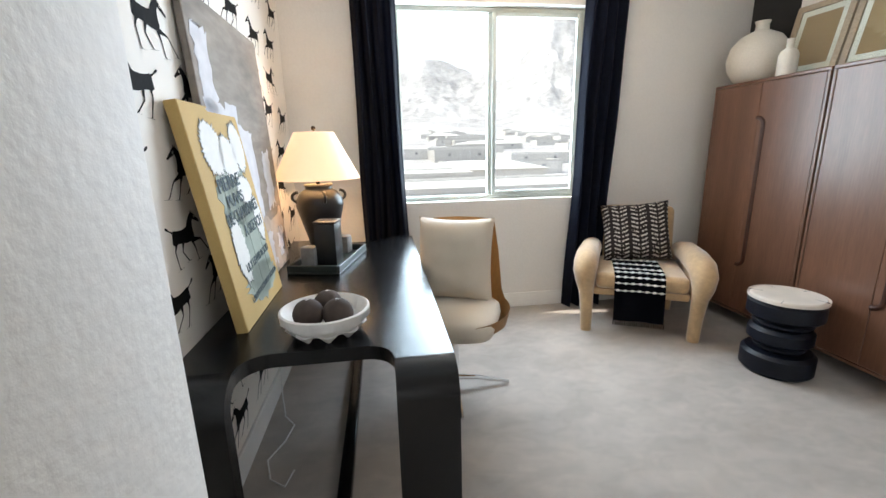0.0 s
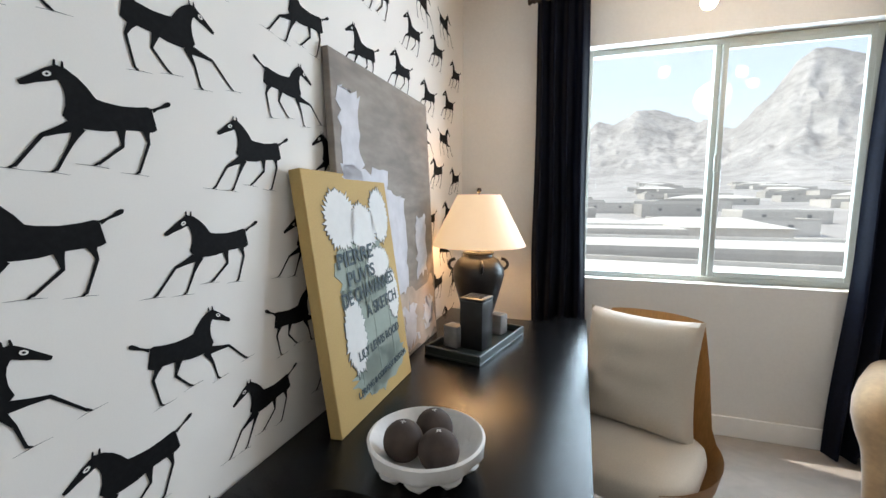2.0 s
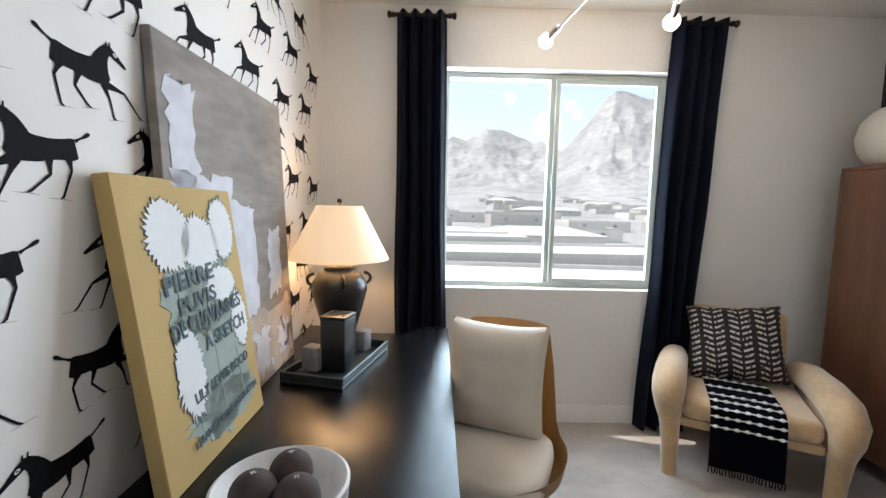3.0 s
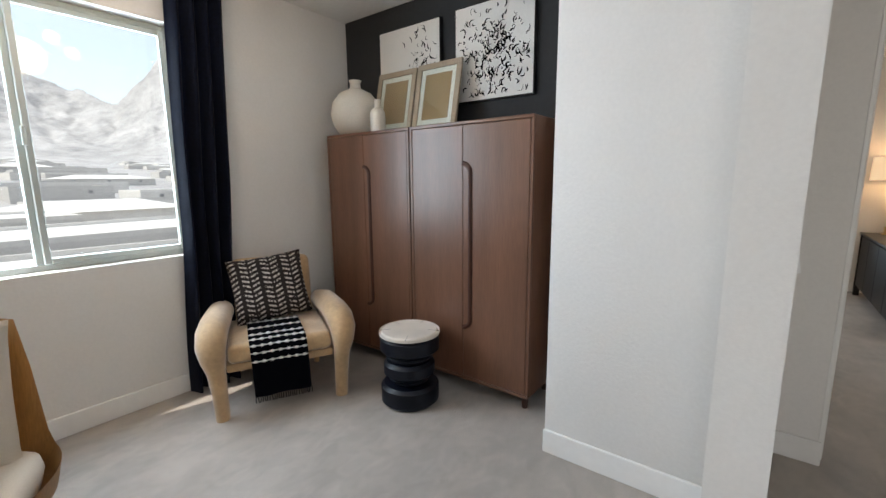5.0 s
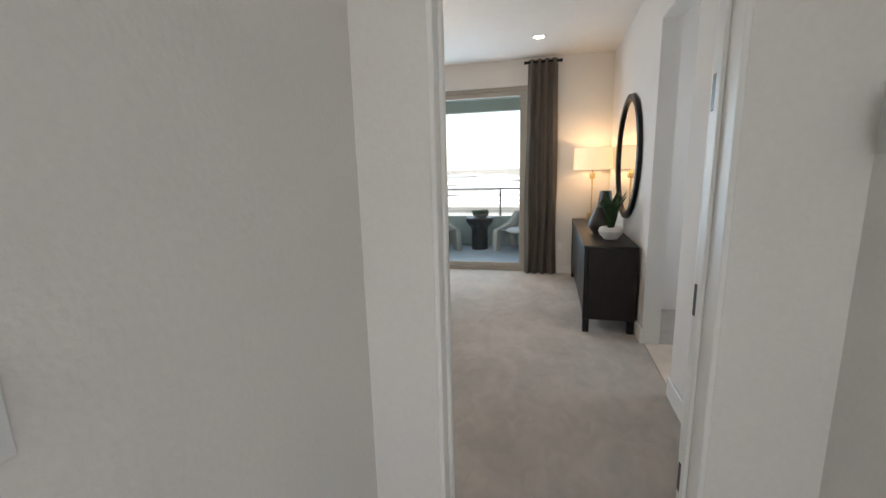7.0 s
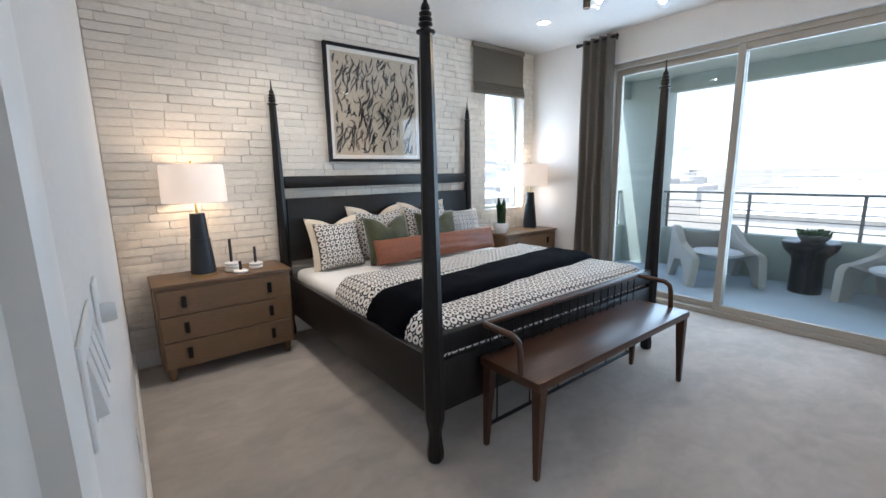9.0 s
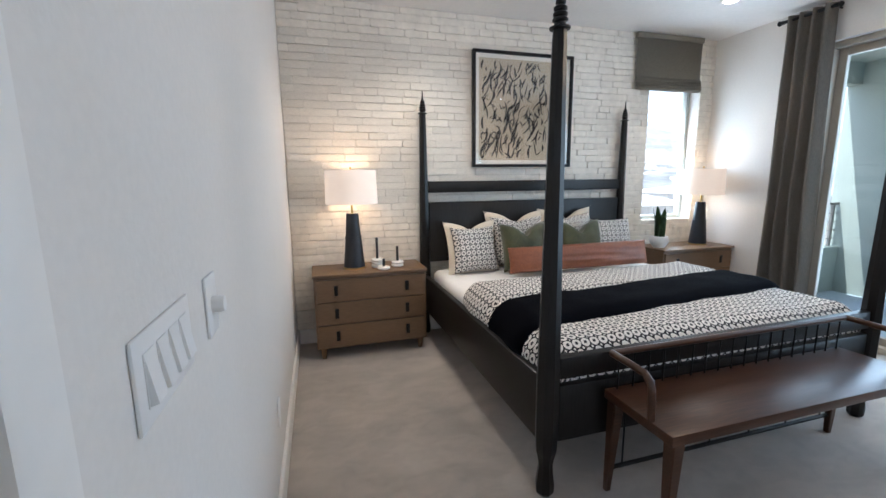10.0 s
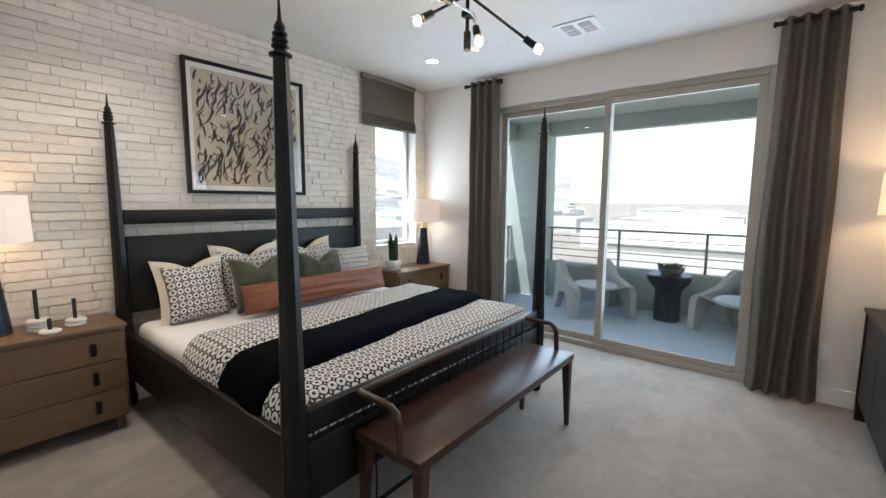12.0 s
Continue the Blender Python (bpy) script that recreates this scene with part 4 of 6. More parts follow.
lamp = thing("table_lamp", "black ceramic jar lamp with lit cream cone shade", "table lamp", pose(0.302, 3.105, zt))
part("jar", lathe([(0, 0), (0.072, 0), (0.078, 0.02), (0.088, 0.08), (0.122, 0.20), (0.144, 0.285), (0.140, 0.33), (0.112, 0.372), (0.082, 0.390), (0.080, 0.402), (0.088, 0.410), (0.082, 0.418), (0, 0.418)], 36), "black_ceramic", lamp)
for a in (20, 110, 200, 290):
    c, s = math.cos(radians(a)), math.sin(radians(a))
    pts = [((0.128 + 0.036 * math.sin(t)) * c, (0.128 + 0.036 * math.sin(t)) * s, 0.345 + 0.030 * math.cos(t)) for t in [math.pi * i / 8 for i in range(9)]]
    part("handle", tube(pts, 0.009), "black_ceramic", lamp)
part("neck", rod((0, 0, 0.418), (0, 0, 0.47), 0.012), "bronze", lamp)
shade = part("shade", lathe([(0.259, 0.452), (0.118, 0.728), (0.115, 0.727), (0.256, 0.450)], 48), "lamp_shade", lamp, "cream linen cone shade, lit from inside")
part("finial", ball((0, 0, 0.752), 0.014), "bronze", lamp)
part("finial_stem", rod((0, 0, 0.47), (0, 0, 0.745), 0.004), "bronze", lamp)
part("bulb", ball((0, 0, 0.56), 0.03), "bulb", lamp)


def bulb_light(x, y, z, watts, tint=(1.0, 0.62, 0.32), r=0.04):
    data = bpy.data.lights.new("bulb_light", "POINT")
    data.energy, data.color, data.shadow_soft_size = watts, tint, r
    new("bulb_light", data).location = (x, y, z)


bulb_light(0.302, 3.105, zt + 0.62, 4.6)
bulb_light(1.80, 2.80, 2.26, 4.5, (1.0, 0.76, 0.52), 0.12)

# swivel chair at the desk
chair = thing("desk_chair", "cream cushioned swivel chair with honey oak shell", "office chair", pose(1.05, 2.545, 0, 0, 0, -23))


def tub(u, v):
    a = radians(146) * (2 * u - 1)
    k = abs(2 * u - 1)
    drop = min(max((k - 0.245) / 0.13, 0.0), 1.0)
    top = 0.945 - 0.445 * drop * drop * (3 - 2 * drop)
    rx, ry = 0.290, 0.275
    if v < 0.4:
        t = v / 0.4
        return Vector((rx * t * math.sin(a) * 0.97, 0.0 + ry * t * math.cos(a) * 0.97, 0.355 + 0.065 * t ** 3))
    t = (v - 0.4) / 0.6
    lean = 0.055 * t
    return Vector(((rx + lean * 0.3) * math.sin(a), (ry + lean) * math.cos(a), 0.42 + (top - 0.42) * t))


part("shell", grid(40, 26, tub, thick=0.024), "chair_oak", chair, "honey oak moulded plywood shell", smooth=60)
def squared(a, r, z, n=4.0):
    return ((abs(math.cos(a)) ** n + abs(math.sin(a)) ** n) ** (-1 / n), 0.006 * noise.noise(Vector((r * 9 * math.cos(a), r * 9 * math.sin(a), z))))


part("seat_cushion", lathe([(0, 0.40), (0.215, 0.402), (0.243, 0.420), (0.252, 0.455), (0.246, 0.490), (0.222, 0.512), (0.14, 0.526), (0, 0.530)], 56, (0, -0.045, 0), wobble=squared), "cream", chair, smooth=70)
part("back_cushion", cushion(0.44, 0.48, 0.23, pose(-0.02, 0.135, 0.730, -9), pinch=0.075, seed=6, n=26), "cream", chair)
part("column", rod((0, 0, 0.06), (0, 0, 0.36), 0.022), "chrome", chair)
for i in range(4):
    a = radians(20 + 90 * i)
    part("base_leg", tube([(0, 0, 0.065), (0.12 * math.cos(a), 0.12 * math.sin(a), 0.055), (0.315 * math.cos(a), 0.315 * math.sin(a), 0.012)], 0.011, radii=[0.018, 0.014, 0.009]), "chrome", chair)

# armchair
arm = thing("armchair", "tan velvet armchair with rolled arms and tapered legs", "armchair", pose(2.61, 3.255, 0, 0, 0, -27.7))
part("seat_frame", box(-0.315, -0.29, 0.27, 0.315, 0.30, 0.325, 0.015), "velvet_tan", arm)
part("seat_cushion", box(-0.305, -0.315, 0.325, 0.305, 0.26, 0.445, 0.04, 4), "velvet_tan", arm)
bk = box(-0.275, -0.06, 0.0, 0.275, 0.06, 0.50, 0.05, 4)
bmesh.ops.transform(bk, matrix=pose(0, 0.30, 0.36, -12), verts=bk.verts)
part("backrest", bk, "velvet_tan", arm)
for s in (-1, 1):
    part("armrest", tube([(s * 0.325, 0.36, 0.44), (s * 0.330, 0.30, 0.51), (s * 0.345, 0.12, 0.535), (s * 0.368, -0.10, 0.525), (s * 0.378, -0.23, 0.505), (s * 0.382, -0.305, 0.455), (s * 0.376, -0.325, 0.385), (s * 0.366, -0.320, 0.31)], 0.08, 20,
                         radii=[0.045, 0.068, 0.080, 0.086, 0.088, 0.082, 0.068, 0.052]), "velvet_tan", arm, smooth=60)
    part("side_panel", box(s * 0.315, -0.26, 0.27, s * 0.362, 0.32, 0.50, 0.02), "velvet_tan", arm)
    part("front_leg", tube([(s * 0.372, -0.318, 0.36), (s * 0.364, -0.318, 0.28), (s * 0.358, -0.315, 0.17), (s * 0.353, -0.312, 0.0)], 0.05, 16, radii=[0.058, 0.050, 0.044, 0.040]), "velvet_tan", arm, smooth=60)
    part("back_leg", rod((s * 0.28, 0.29, 0.0), (s * 0.28, 0.26, 0.28), 0.022, 0.032), "velvet_tan", arm)

apil = thing("throw_pillow", "black and ivory mudcloth pillow on the armchair", "pillow", pose(2.61, 3.255, 0, 0, 0, -27.7) @ pose(-0.025, 0.150, 0.672, -17, -6, 3))
part("cover", cushion(0.50, 0.46, 0.18, seed=3, pinch=0.06), "mudcloth", apil)

blk = thing("throw_blanket", "black woven throw with white stitched dashes, draped", "throw", pose(2.61, 3.255, 0, 0, 0, -27.7))
drape = [(0.10, 0.453), (-0.05, 0.455), (-0.20, 0.456), (-0.285, 0.450), (-0.325, 0.425), (-0.335, 0.37), (-0.337, 0.30), (-0.335, 0.22), (-0.330, 0.10)]


def along(v):
    t = v * (len(drape) - 1)
    i = min(int(t), len(drape) - 2)
    f = t - i
    return drape[i][0] + (drape[i + 1][0] - drape[i][0]) * f, drape[i][1] + (drape[i + 1][1] - drape[i][1]) * f


part("cloth", grid(14, 30, lambda u, v: Vector((-0.19 + 0.33 * u + 0.02 * v, along(v)[0] - 0.006 * math.sin(u * 9) * v, along(v)[1] + 0.004))), "black_knit", blk, smooth=60)
dash = bmesh.new()
for k, v in enumerate((0.04, 0.15, 0.26, 0.37, 0.50, 0.60, 0.70)):
    y, z = along(v)
    pts = []
    for i in range(15):
        u = i / 14
        pts.append((-0.19 + 0.33 * u + 0.02 * v, y - 0.006 * math.sin(u * 9) * v - 0.004, z + 0.008))
    tube(pts, 0.003, 5, bm=dash)
    for i in range(1, 14, 2):
        ball((pts[i][0] + 0.004 * (k % 2), pts[i][1], pts[i][2]), 0.0125, dash, 8, (1.1, 0.7, 0.7))
part("stitching", dash, "white_yarn", blk, "white looped stitching", kind="stuff")
fr = bmesh.new()
for i in range(26):
    x = -0.168 + 0.33 * i / 25
    tube([(x, -0.334, 0.105), (x + 0.003 * math.sin(i), -0.336, 0.085), (x + 0.004 * math.sin(i * 2), -0.334, 0.07)], 0.003, 5, bm=fr)
part("fringe", fr, "black_knit", blk, kind="stuff")

stool = thing("side_table", "black stacked-drum side table with pale stone top", "side table", pose(3.0, 2.40, 0))
def drum(r, z0, z1, dx, dy):
    h = z1 - z0
    return lathe([(0, z0), (r - 0.02, z0), (r, z0 + 0.02), (r, z1 - 0.02), (r - 0.02, z1), (0, z1)], 40, (dx, dy, 0))
part("drum", drum(0.185, 0.0, 0.135, 0, 0), "stool_black", stool)
part("drum", drum(0.130, 0.135, 0.185, 0, 0), "stool_black", stool)
part("drum", drum(0.162, 0.185, 0.285, -0.008, -0.004), "stool_black", stool)
part("drum", drum(0.150, 0.285, 0.335, 0, 0), "stool_black", stool)
part("drum", drum(0.188, 0.335, 0.450, 0.004, 0), "stool_black", stool)
part("top", drum(0.192, 0.450, 0.472, 0.004, 0), "marble", stool, "pale crackled stone top")
crack = bmesh.new()
for a in (10, 75, 130, 215, 300):
    c, s = math.cos(radians(a)), math.sin(radians(a))
    rod((0.19 * c, 0.19 * s, 0.4715), (0.12 * c + 0.01, 0.12 * s, 0.4722), 0.0018, 0.0006, 5, bm=crack)
part("crack", crack, "dark_plastic", stool, kind="stuff")

# wardrobes


def wardrobe(y0, y1, label):
    w = thing("wardrobe", label, "wardrobe", Matrix(), "walnut wardrobes in the niche")
    xf, xb, z0, z1 = 3.27, 3.695, 0.095, 1.755
    part("body", box(xf + 0.022, y0, z0, xb, y1, z1, 0.006), "walnut", w)
    mid = (y0 + y1) / 2 + 0.02
    for a, c in ((y0 + 0.022, mid - 0.0008), (mid + 0.0008, y1 - 0.022)):
        part("door", box(xf + 0.002, a, z0 + 0.022, xf + 0.0215, c, z1 - 0.022, 0.003, 1), "walnut", w)
    for a, c, b0, b1 in ((y0, y1, z1 - 0.02, z1), (y0, y1, z0, z0 + 0.02)):
        part("rail", box(xf, a, b0, xf + 0.0215, c, b1, 0.003, 1), "walnut", w)
    for a in (y0, y1 - 0.02):
        part("stile", box(xf, a, z0 + 0.0205, xf + 0.0215, a + 0.02, z1 - 0.0205, 0.003, 1), "walnut", w)
    # The recessed pull's shadow, put in as a proud dark strip.
    pts = [(mid - 0.055 * math.sin(radians(t)), 1.45 + 0.055 * math.cos(radians(t))) for t in range(0, 91, 15)] + \
          [(mid - 0.055 * math.sin(radians(t)), 0.515 + 0.055 * math.cos(radians(t))) for t in range(90, 181, 15)]
    part("handle", tube([(xf + 0.001, y, z) for y, z in pts], 0.014, 10), "walnut_feet_and_shade", w, "shadow edge of the routed pull, drawn as a dark strip")
    for yy in (y0 + 0.05, y1 - 0.05):
        for xx in (xf + 0.07, xb - 0.06):
            part("foot", rod((xx, yy, 0), (xx, yy, z0), 0.018, 0.024), "walnut_feet_and_shade", w)
    return w


wardrobe(1.702, 2.602, "tall walnut veneer wardrobe with routed pull, closed")
wardrobe(2.612, 3.470, "tall walnut veneer wardrobe beside the window wall, closed")

vz = thing("vase", "large round bisque ceramic vase on the wardrobe", "vase", pose(3.45, 3.315, 1.757))
part("body", lathe([(0, 0), (0.10, 0), (0.14, 0.02), (0.180, 0.085), (0.196, 0.165), (0.178, 0.255), (0.125, 0.320), (0.065, 0.350), (0.043, 0.362), (0.040, 0.40), (0.050, 0.420), (0.038, 0.420), (0.034, 0.38), (0, 0.37)], 44), "vase", vz)
bt = thing("bottle_vase", "small bisque ceramic bottle on the wardrobe", "vase", pose(3.36, 2.985, 1.757))
part("body", lathe([(0, 0), (0.052, 0), (0.056, 0.01), (0.055, 0.13), (0.045, 0.155), (0.022, 0.172), (0.019, 0.205), (0.024, 0.228), (0.015, 0.228), (0, 0.22)], 32), "vase", bt)


def framed(name, label, y0, y1, xb, xt, z1, bar_w, frame_mat, mat_w, inner, group=""):
    ob, w, h = leaning(name, label, "picture", -y1, -y0, 1.757, 0, 0, z1, 0.02, group)
    tilt = math.atan2(xt - xb, z1 - 1.757)
    ob.matrix_world = Matrix.Translation((xb, y1, 1.757)) @ Matrix.Rotation(tilt, 4, "Y") @ Matrix(((0, 0, -1, 0), (-1, 0, 0, 0), (0, 1, 0, 0), (0, 0, 0, 1)))
    fb = bmesh.new()
    for a in ((0, 0, w, bar_w), (0, h - bar_w, w, h), (0, bar_w, bar_w, h - bar_w), (w - bar_w, bar_w, w, h - bar_w)):
        box(a[0], a[1], -0.018, a[2], a[3], 0.004, 0.002, 1, bm=fb)
    part("frame", fb, frame_mat, ob)
    part("mount", box(bar_w, bar_w, -0.014, w - bar_w, h - bar_w, -0.008), "mat_board", ob)
    part("sheet", box(bar_w + mat_w, bar_w + mat_w, -0.008, w - bar_w - mat_w, h - bar_w - mat_w, -0.006), inner, ob, "plain kraft paper sheet")
    pg = part("glazing", box(bar_w, bar_w, -0.002, w - bar_w, h - bar_w, -0.0005), "glass", ob, smooth=0)
    pg.visible_shadow = False
    return ob


framed("picture_frame", "driftwood framed kraft paper sheet leaning on the wall", 2.80, 3.19, 3.50, 3.60, 2.235, 0.040, "frame_wood", 0.038, "tan_paper", "leaning kraft pictures")
framed("picture_frame", "driftwood framed kraft paper sheet leaning on the wall", 2.395, 2.785, 3.50, 3.60, 2.24, 0.040, "frame_wood", 0.038, "tan_paper", "leaning kraft pictures")


def niche_art(label, y0, y1, z0, z1, n, seed, spread):
    ob = thing("framed_art", label, "wall art", Matrix.Translation((3.702, y1, z0)) @ Matrix(((0, 0, -1, 0), (-1, 0, 0, 0), (0, 1, 0, 0), (0, 0, 0, 1))))
    w, h = y1 - y0, z1 - z0
    part("frame", box(0, 0, 0, w, h, 0.030, 0.002, 1), "black_metal", ob)
    part("canvas", box(0.008, 0.008, 0.030, w - 0.008, h - 0.008, 0.033), "canvas_white", ob)
    part("brush_marks", brushwork(n, w - 0.06, h - 0.06, 0.03, 0.03, seed, (0.012, 0.055), (0.003, 0.013), spread, 0.0345), "ink", ob, "loose black ink marks", kind="stuff")
    return ob


niche_art("white canvas with loose black ink marks, black frame", 2.64, 3.255, 1.95, 2.562, 75, 4, (0.72, 0.50, 0.13, 0.22))
niche_art("large white canvas with loose black ink marks", 1.90, 2.51, 1.94, 2.57, 300, 8, (0.52, 0.42, 0.24, 0.25))


# ---- hall ----
def plate(label, m, w, h, rockers):
    p = thing("switch_plate", label, "light switch", m)
    part("plate", box(-w / 2, -0.006, -h / 2, w / 2, 0, h / 2, 0.003, 2), "plate", p)
    for i in range(rockers):
        x = (i - (rockers - 1) / 2) * 0.046
        part("rocker_frame", box(x - 0.0175, -0.0075, -0.035, x + 0.0175, -0.006, 0.035), "plate", p)
        rk = bmesh.new()
        prism([(-0.0075, -0.033), (-0.0175, -0.030), (-0.0075, 0.033)], 0.032, Matrix(((0, 0, 1, x - 0.016), (1, 0, 0, 0), (0, 1, 0, 0), (0, 0, 0, 1))), rk)
        part("rocker", rk, "plate", p)
    return p


plate("white double rocker switch on the hall wall", pose(2.708, 0.60, 1.162), 0.128, 0.122, 2)
plate("white blank low wall plate in the hall", pose(3.01, 0.60, 0.42), 0.072, 0.115, 0)
plate("white four-gang rocker switch beside the bedroom door", pose(3.885, 0.742, 1.135, 0, 0, 90), 0.222, 0.118, 4)
dm = plate("white dimmer switch plate with round knob", pose(3.885, 1.003, 1.132, 0, 0, 90), 0.078, 0.120, 0)
part("knob", lathe([(0, 0.028), (0.015, 0.028), (0.017, 0.02), (0.017, 0.006), (0, 0.006)], 20), "plate", dm).matrix_local = Matrix.Rotation(radians(90), 4, "X")
plate("white blank low wall plate in the bedroom", pose(3.885, 1.95, 0.36, 0, 0, 90), 0.07, 0.115, 0)
outl = plate("white wall outlet beside the curtain", pose(8.15, -0.14, 0.37, 0, 0, -90), 0.07, 0.115, 0)
part("socket", box(-0.015, -0.0075, -0.035, 0.015, -0.006, 0.035), "plate", outl)

th = thing("thermostat_guard", "clear acrylic locking guard over a wall thermostat", "thermostat guard", pose(3.455, -0.73, 1.49))
part("thermostat", box(-0.03, 0.0005, -0.06, 0.145, 0.034, 0.06, 0.004), "plate", th)
part("display", box(-0.012, 0.0342, -0.014, 0.038, 0.0365, 0.04, 0.001, 1), "dark_plastic", th, "dark thermostat display")
for a in ((-0.16, 0.066, -0.075, 0.16, 0.068, 0.075), (-0.16, 0.004, 0.071, 0.16, 0.066, 0.075), (-0.16, 0.004, -0.075, 0.16, 0.066, -0.071), (-0.16, 0.004, -0.071, -0.156, 0.066, 0.071), (0.156, 0.004, -0.071, 0.16, 0.066, 0.071)):
    part("guard_side", box(*a, 0.0008, 1), "clear", th).visible_shadow = False
part("lock", rod((-0.13, 0.06, 0.0), (-0.13, 0.085, 0.0), 0.010), "chrome", th)


# ---- bedroom ----
bed = thing("four_poster_bed", "dark stained king four-poster bed", "bed")
PX, PY = (4.99, 7.015), (1.55, 3.622)


def bed_post(x, y):
    sq = lathe([(0, 0), (0.030, 0.0), (0.040, 0.015), (0.042, 0.05), (0.034, 0.11), (0.031, 0.15), (0.040, 0.19), (0.042, 0.20), (0.046, 0.21), (0.050, 0.30), (0.050, 0.52), (0.046, 0.70), (0.041, 1.0), (0.034, 1.5), (0.028, 1.86), (0.026, 1.905)], 8, (x, y, 0))
    p = part("post", sq, "bed_wood", bed, smooth=20)
    part("finial", lathe([(0.026, 1.904), (0.038, 1.908), (0.039, 1.914), (0.022, 1.920), (0.021, 1.930), (0.029, 1.936), (0.029, 1.943), (0.020, 1.948), (0.027, 1.954), (0.027, 1.962), (0.018, 1.968), (0.025, 1.974), (0.025, 1.982), (0.015, 1.990), (0.019, 1.996), (0.018, 2.006), (0.008, 2.022), (0.0055, 2.05), (0.004, 2.085), (0, 2.098)], 18, (x, y, 0)), "bed_wood", p)


for x in PX:
    for y in PY:
        bed_post(x, y)
for x in PX:
    part("side_rail", box(x - 0.022, PY[0] + 0.045, 0.235, x + 0.022, PY[1] - 0.045, 0.535, 0.006), "bed_wood", bed)
part("foot_rail", box(PX[0] + 0.045, PY[0] - 0.022, 0.25, PX[1] - 0.045, PY[0] + 0.022, 0.505, 0.006), "bed_wood", bed)
part("foot_rail", box(PX[0] + 0.045, PY[0] - 0.022, 0.535, PX[1] - 0.045, PY[0] + 0.022, 0.632, 0.006), "bed_wood", bed)
part("headboard_panel", box(PX[0] + 0.04, PY[1] - 0.02, 0.65, PX[1] - 0.04, PY[1] + 0.02, 1.172, 0.006), "bed_wood", bed)
part("headboard_rail", box(PX[0] + 0.035, PY[1] - 0.022, 1.255, PX[1] - 0.035, PY[1] + 0.022, 1.352, 0.006), "bed_wood", bed)
part("slat_base", box(PX[0] + 0.023, PY[0] + 0.03, 0.24, PX[1] - 0.023, PY[1] - 0.04, 0.29), "bed_wood", bed)

mattress = thing("mattress", "white sheeted mattress on the bed", "mattress")
part("ticking", box(5.035, 1.59, 0.29, 6.985, 3.55, 0.595, 0.06, 4), "white_linen", mattress)


def bedding(name, label, category, material, y0, y1, lift, side, foot=0.0, skew=0.0, seed=0.0, xl=5.035, xr=6.975, zt=0.60, wrinkle=0.012, thick=0.0):
    """A cover laid over the mattress from y0 (towards the foot) to y1, hanging `side` down both flanks and `foot` down the end."""
    ob = thing(name, label, category)
    r = 0.075
    half, mid = (xr - xl) / 2 - r, (xl + xr) / 2
    bend = r * math.pi / 2
    total = 2 * (half + bend + side)
    length = (y1 - y0) + foot
    def roll(q):
        """How far out and how far down a cover lies q past the start of its rounded edge."""
        if q <= 0:
            return 0.0, 0.0
        if q < bend:
            return r * math.sin(q / r), r * (1 - math.cos(q / r))
        return r + 0.02 * (q - bend), r + q - bend
    def f(u, v):
        s = (u - 0.5) * total
        q = abs(s) - half
        out, down = roll(q)
        x = math.copysign(min(abs(s), half) + out, s)
        w = v * length
        if foot:
            o2, d2 = roll(foot + r - w)
            y = max(w - foot, r) + y0 - o2
        else:
            d2, y = 0.0, y0 + w
        flank = min(max(q / bend, 0.0), 1.0)
        y += skew * (x / (xr - xl)) + 0.010 * noise.noise(Vector((s * 3.5, seed, 2.0)))
        bulge = wrinkle * (noise.noise(Vector((s * 2.2 + seed, w * 2.6, seed))) + 0.5 * noise.noise(Vector((s * 6 + seed, w * 7, 1.0))))
        sway = 0.010 * math.sin(w * 14 + seed) * flank
        end = 1 - math.exp(-min(v, 1 - v) * length / 0.025)
        puff = lift * (0.35 + 0.65 * end)
        return Vector((mid + x + math.copysign(puff * 0.45 * flank + sway, s), y - (0.4 * puff if foot and w < foot else 0.0), zt - down - d2 + bulge * (1 - 0.6 * flank) + puff * (1 - 0.5 * flank)))
    part("cover", grid(96, 48, f, uv=lambda u, v: (u * total, v * length), thick=thick), material, ob, smooth=70)
    return ob


bedding("duvet", "black and white ring-printed cotton duvet on the bed", "duvet", "rings", 1.590, 2.62, 0.062, 0.07, 0.22, 0.0, 2.0)
bedding("duvet_fold", "turned-back ring-printed top of the duvet", "duvet", "rings", 2.30, 2.77, 0.090, 0.08, 0.0, 0.10, 5.0, wrinkle=0.010)
bedding("bed_throw", "black knitted throw across the bed", "throw", "black_knit", 1.89, 2.33, 0.110, 0.07, 0.0, 0.20, 7.0, wrinkle=0.014)


def pillow(label, material, x, y, z, w, h, t, tilt, turn=0, sag=0.0, flange=None, group="", seed=0, pinch=0.10, ribs=0):
    p = thing("bed_pillow", label, "pillow", pose(x, y, z, tilt, 0, turn), group)
    part("cover", cushion(w, h, t, pose(0, 0, h / 2), sag=sag, seed=seed, pinch=pinch, ribs=ribs, n=156 if ribs else 18), material, p, smooth=70)
    if flange:
        part("flange", cushion(w + 0.08, h + 0.075, t * 0.5, pose(0, 0.045, h / 2 + 0.022), sag=sag + 0.12, seed=seed + 1, pinch=0.10), flange, p, "cream linen flange", smooth=70)
    return p


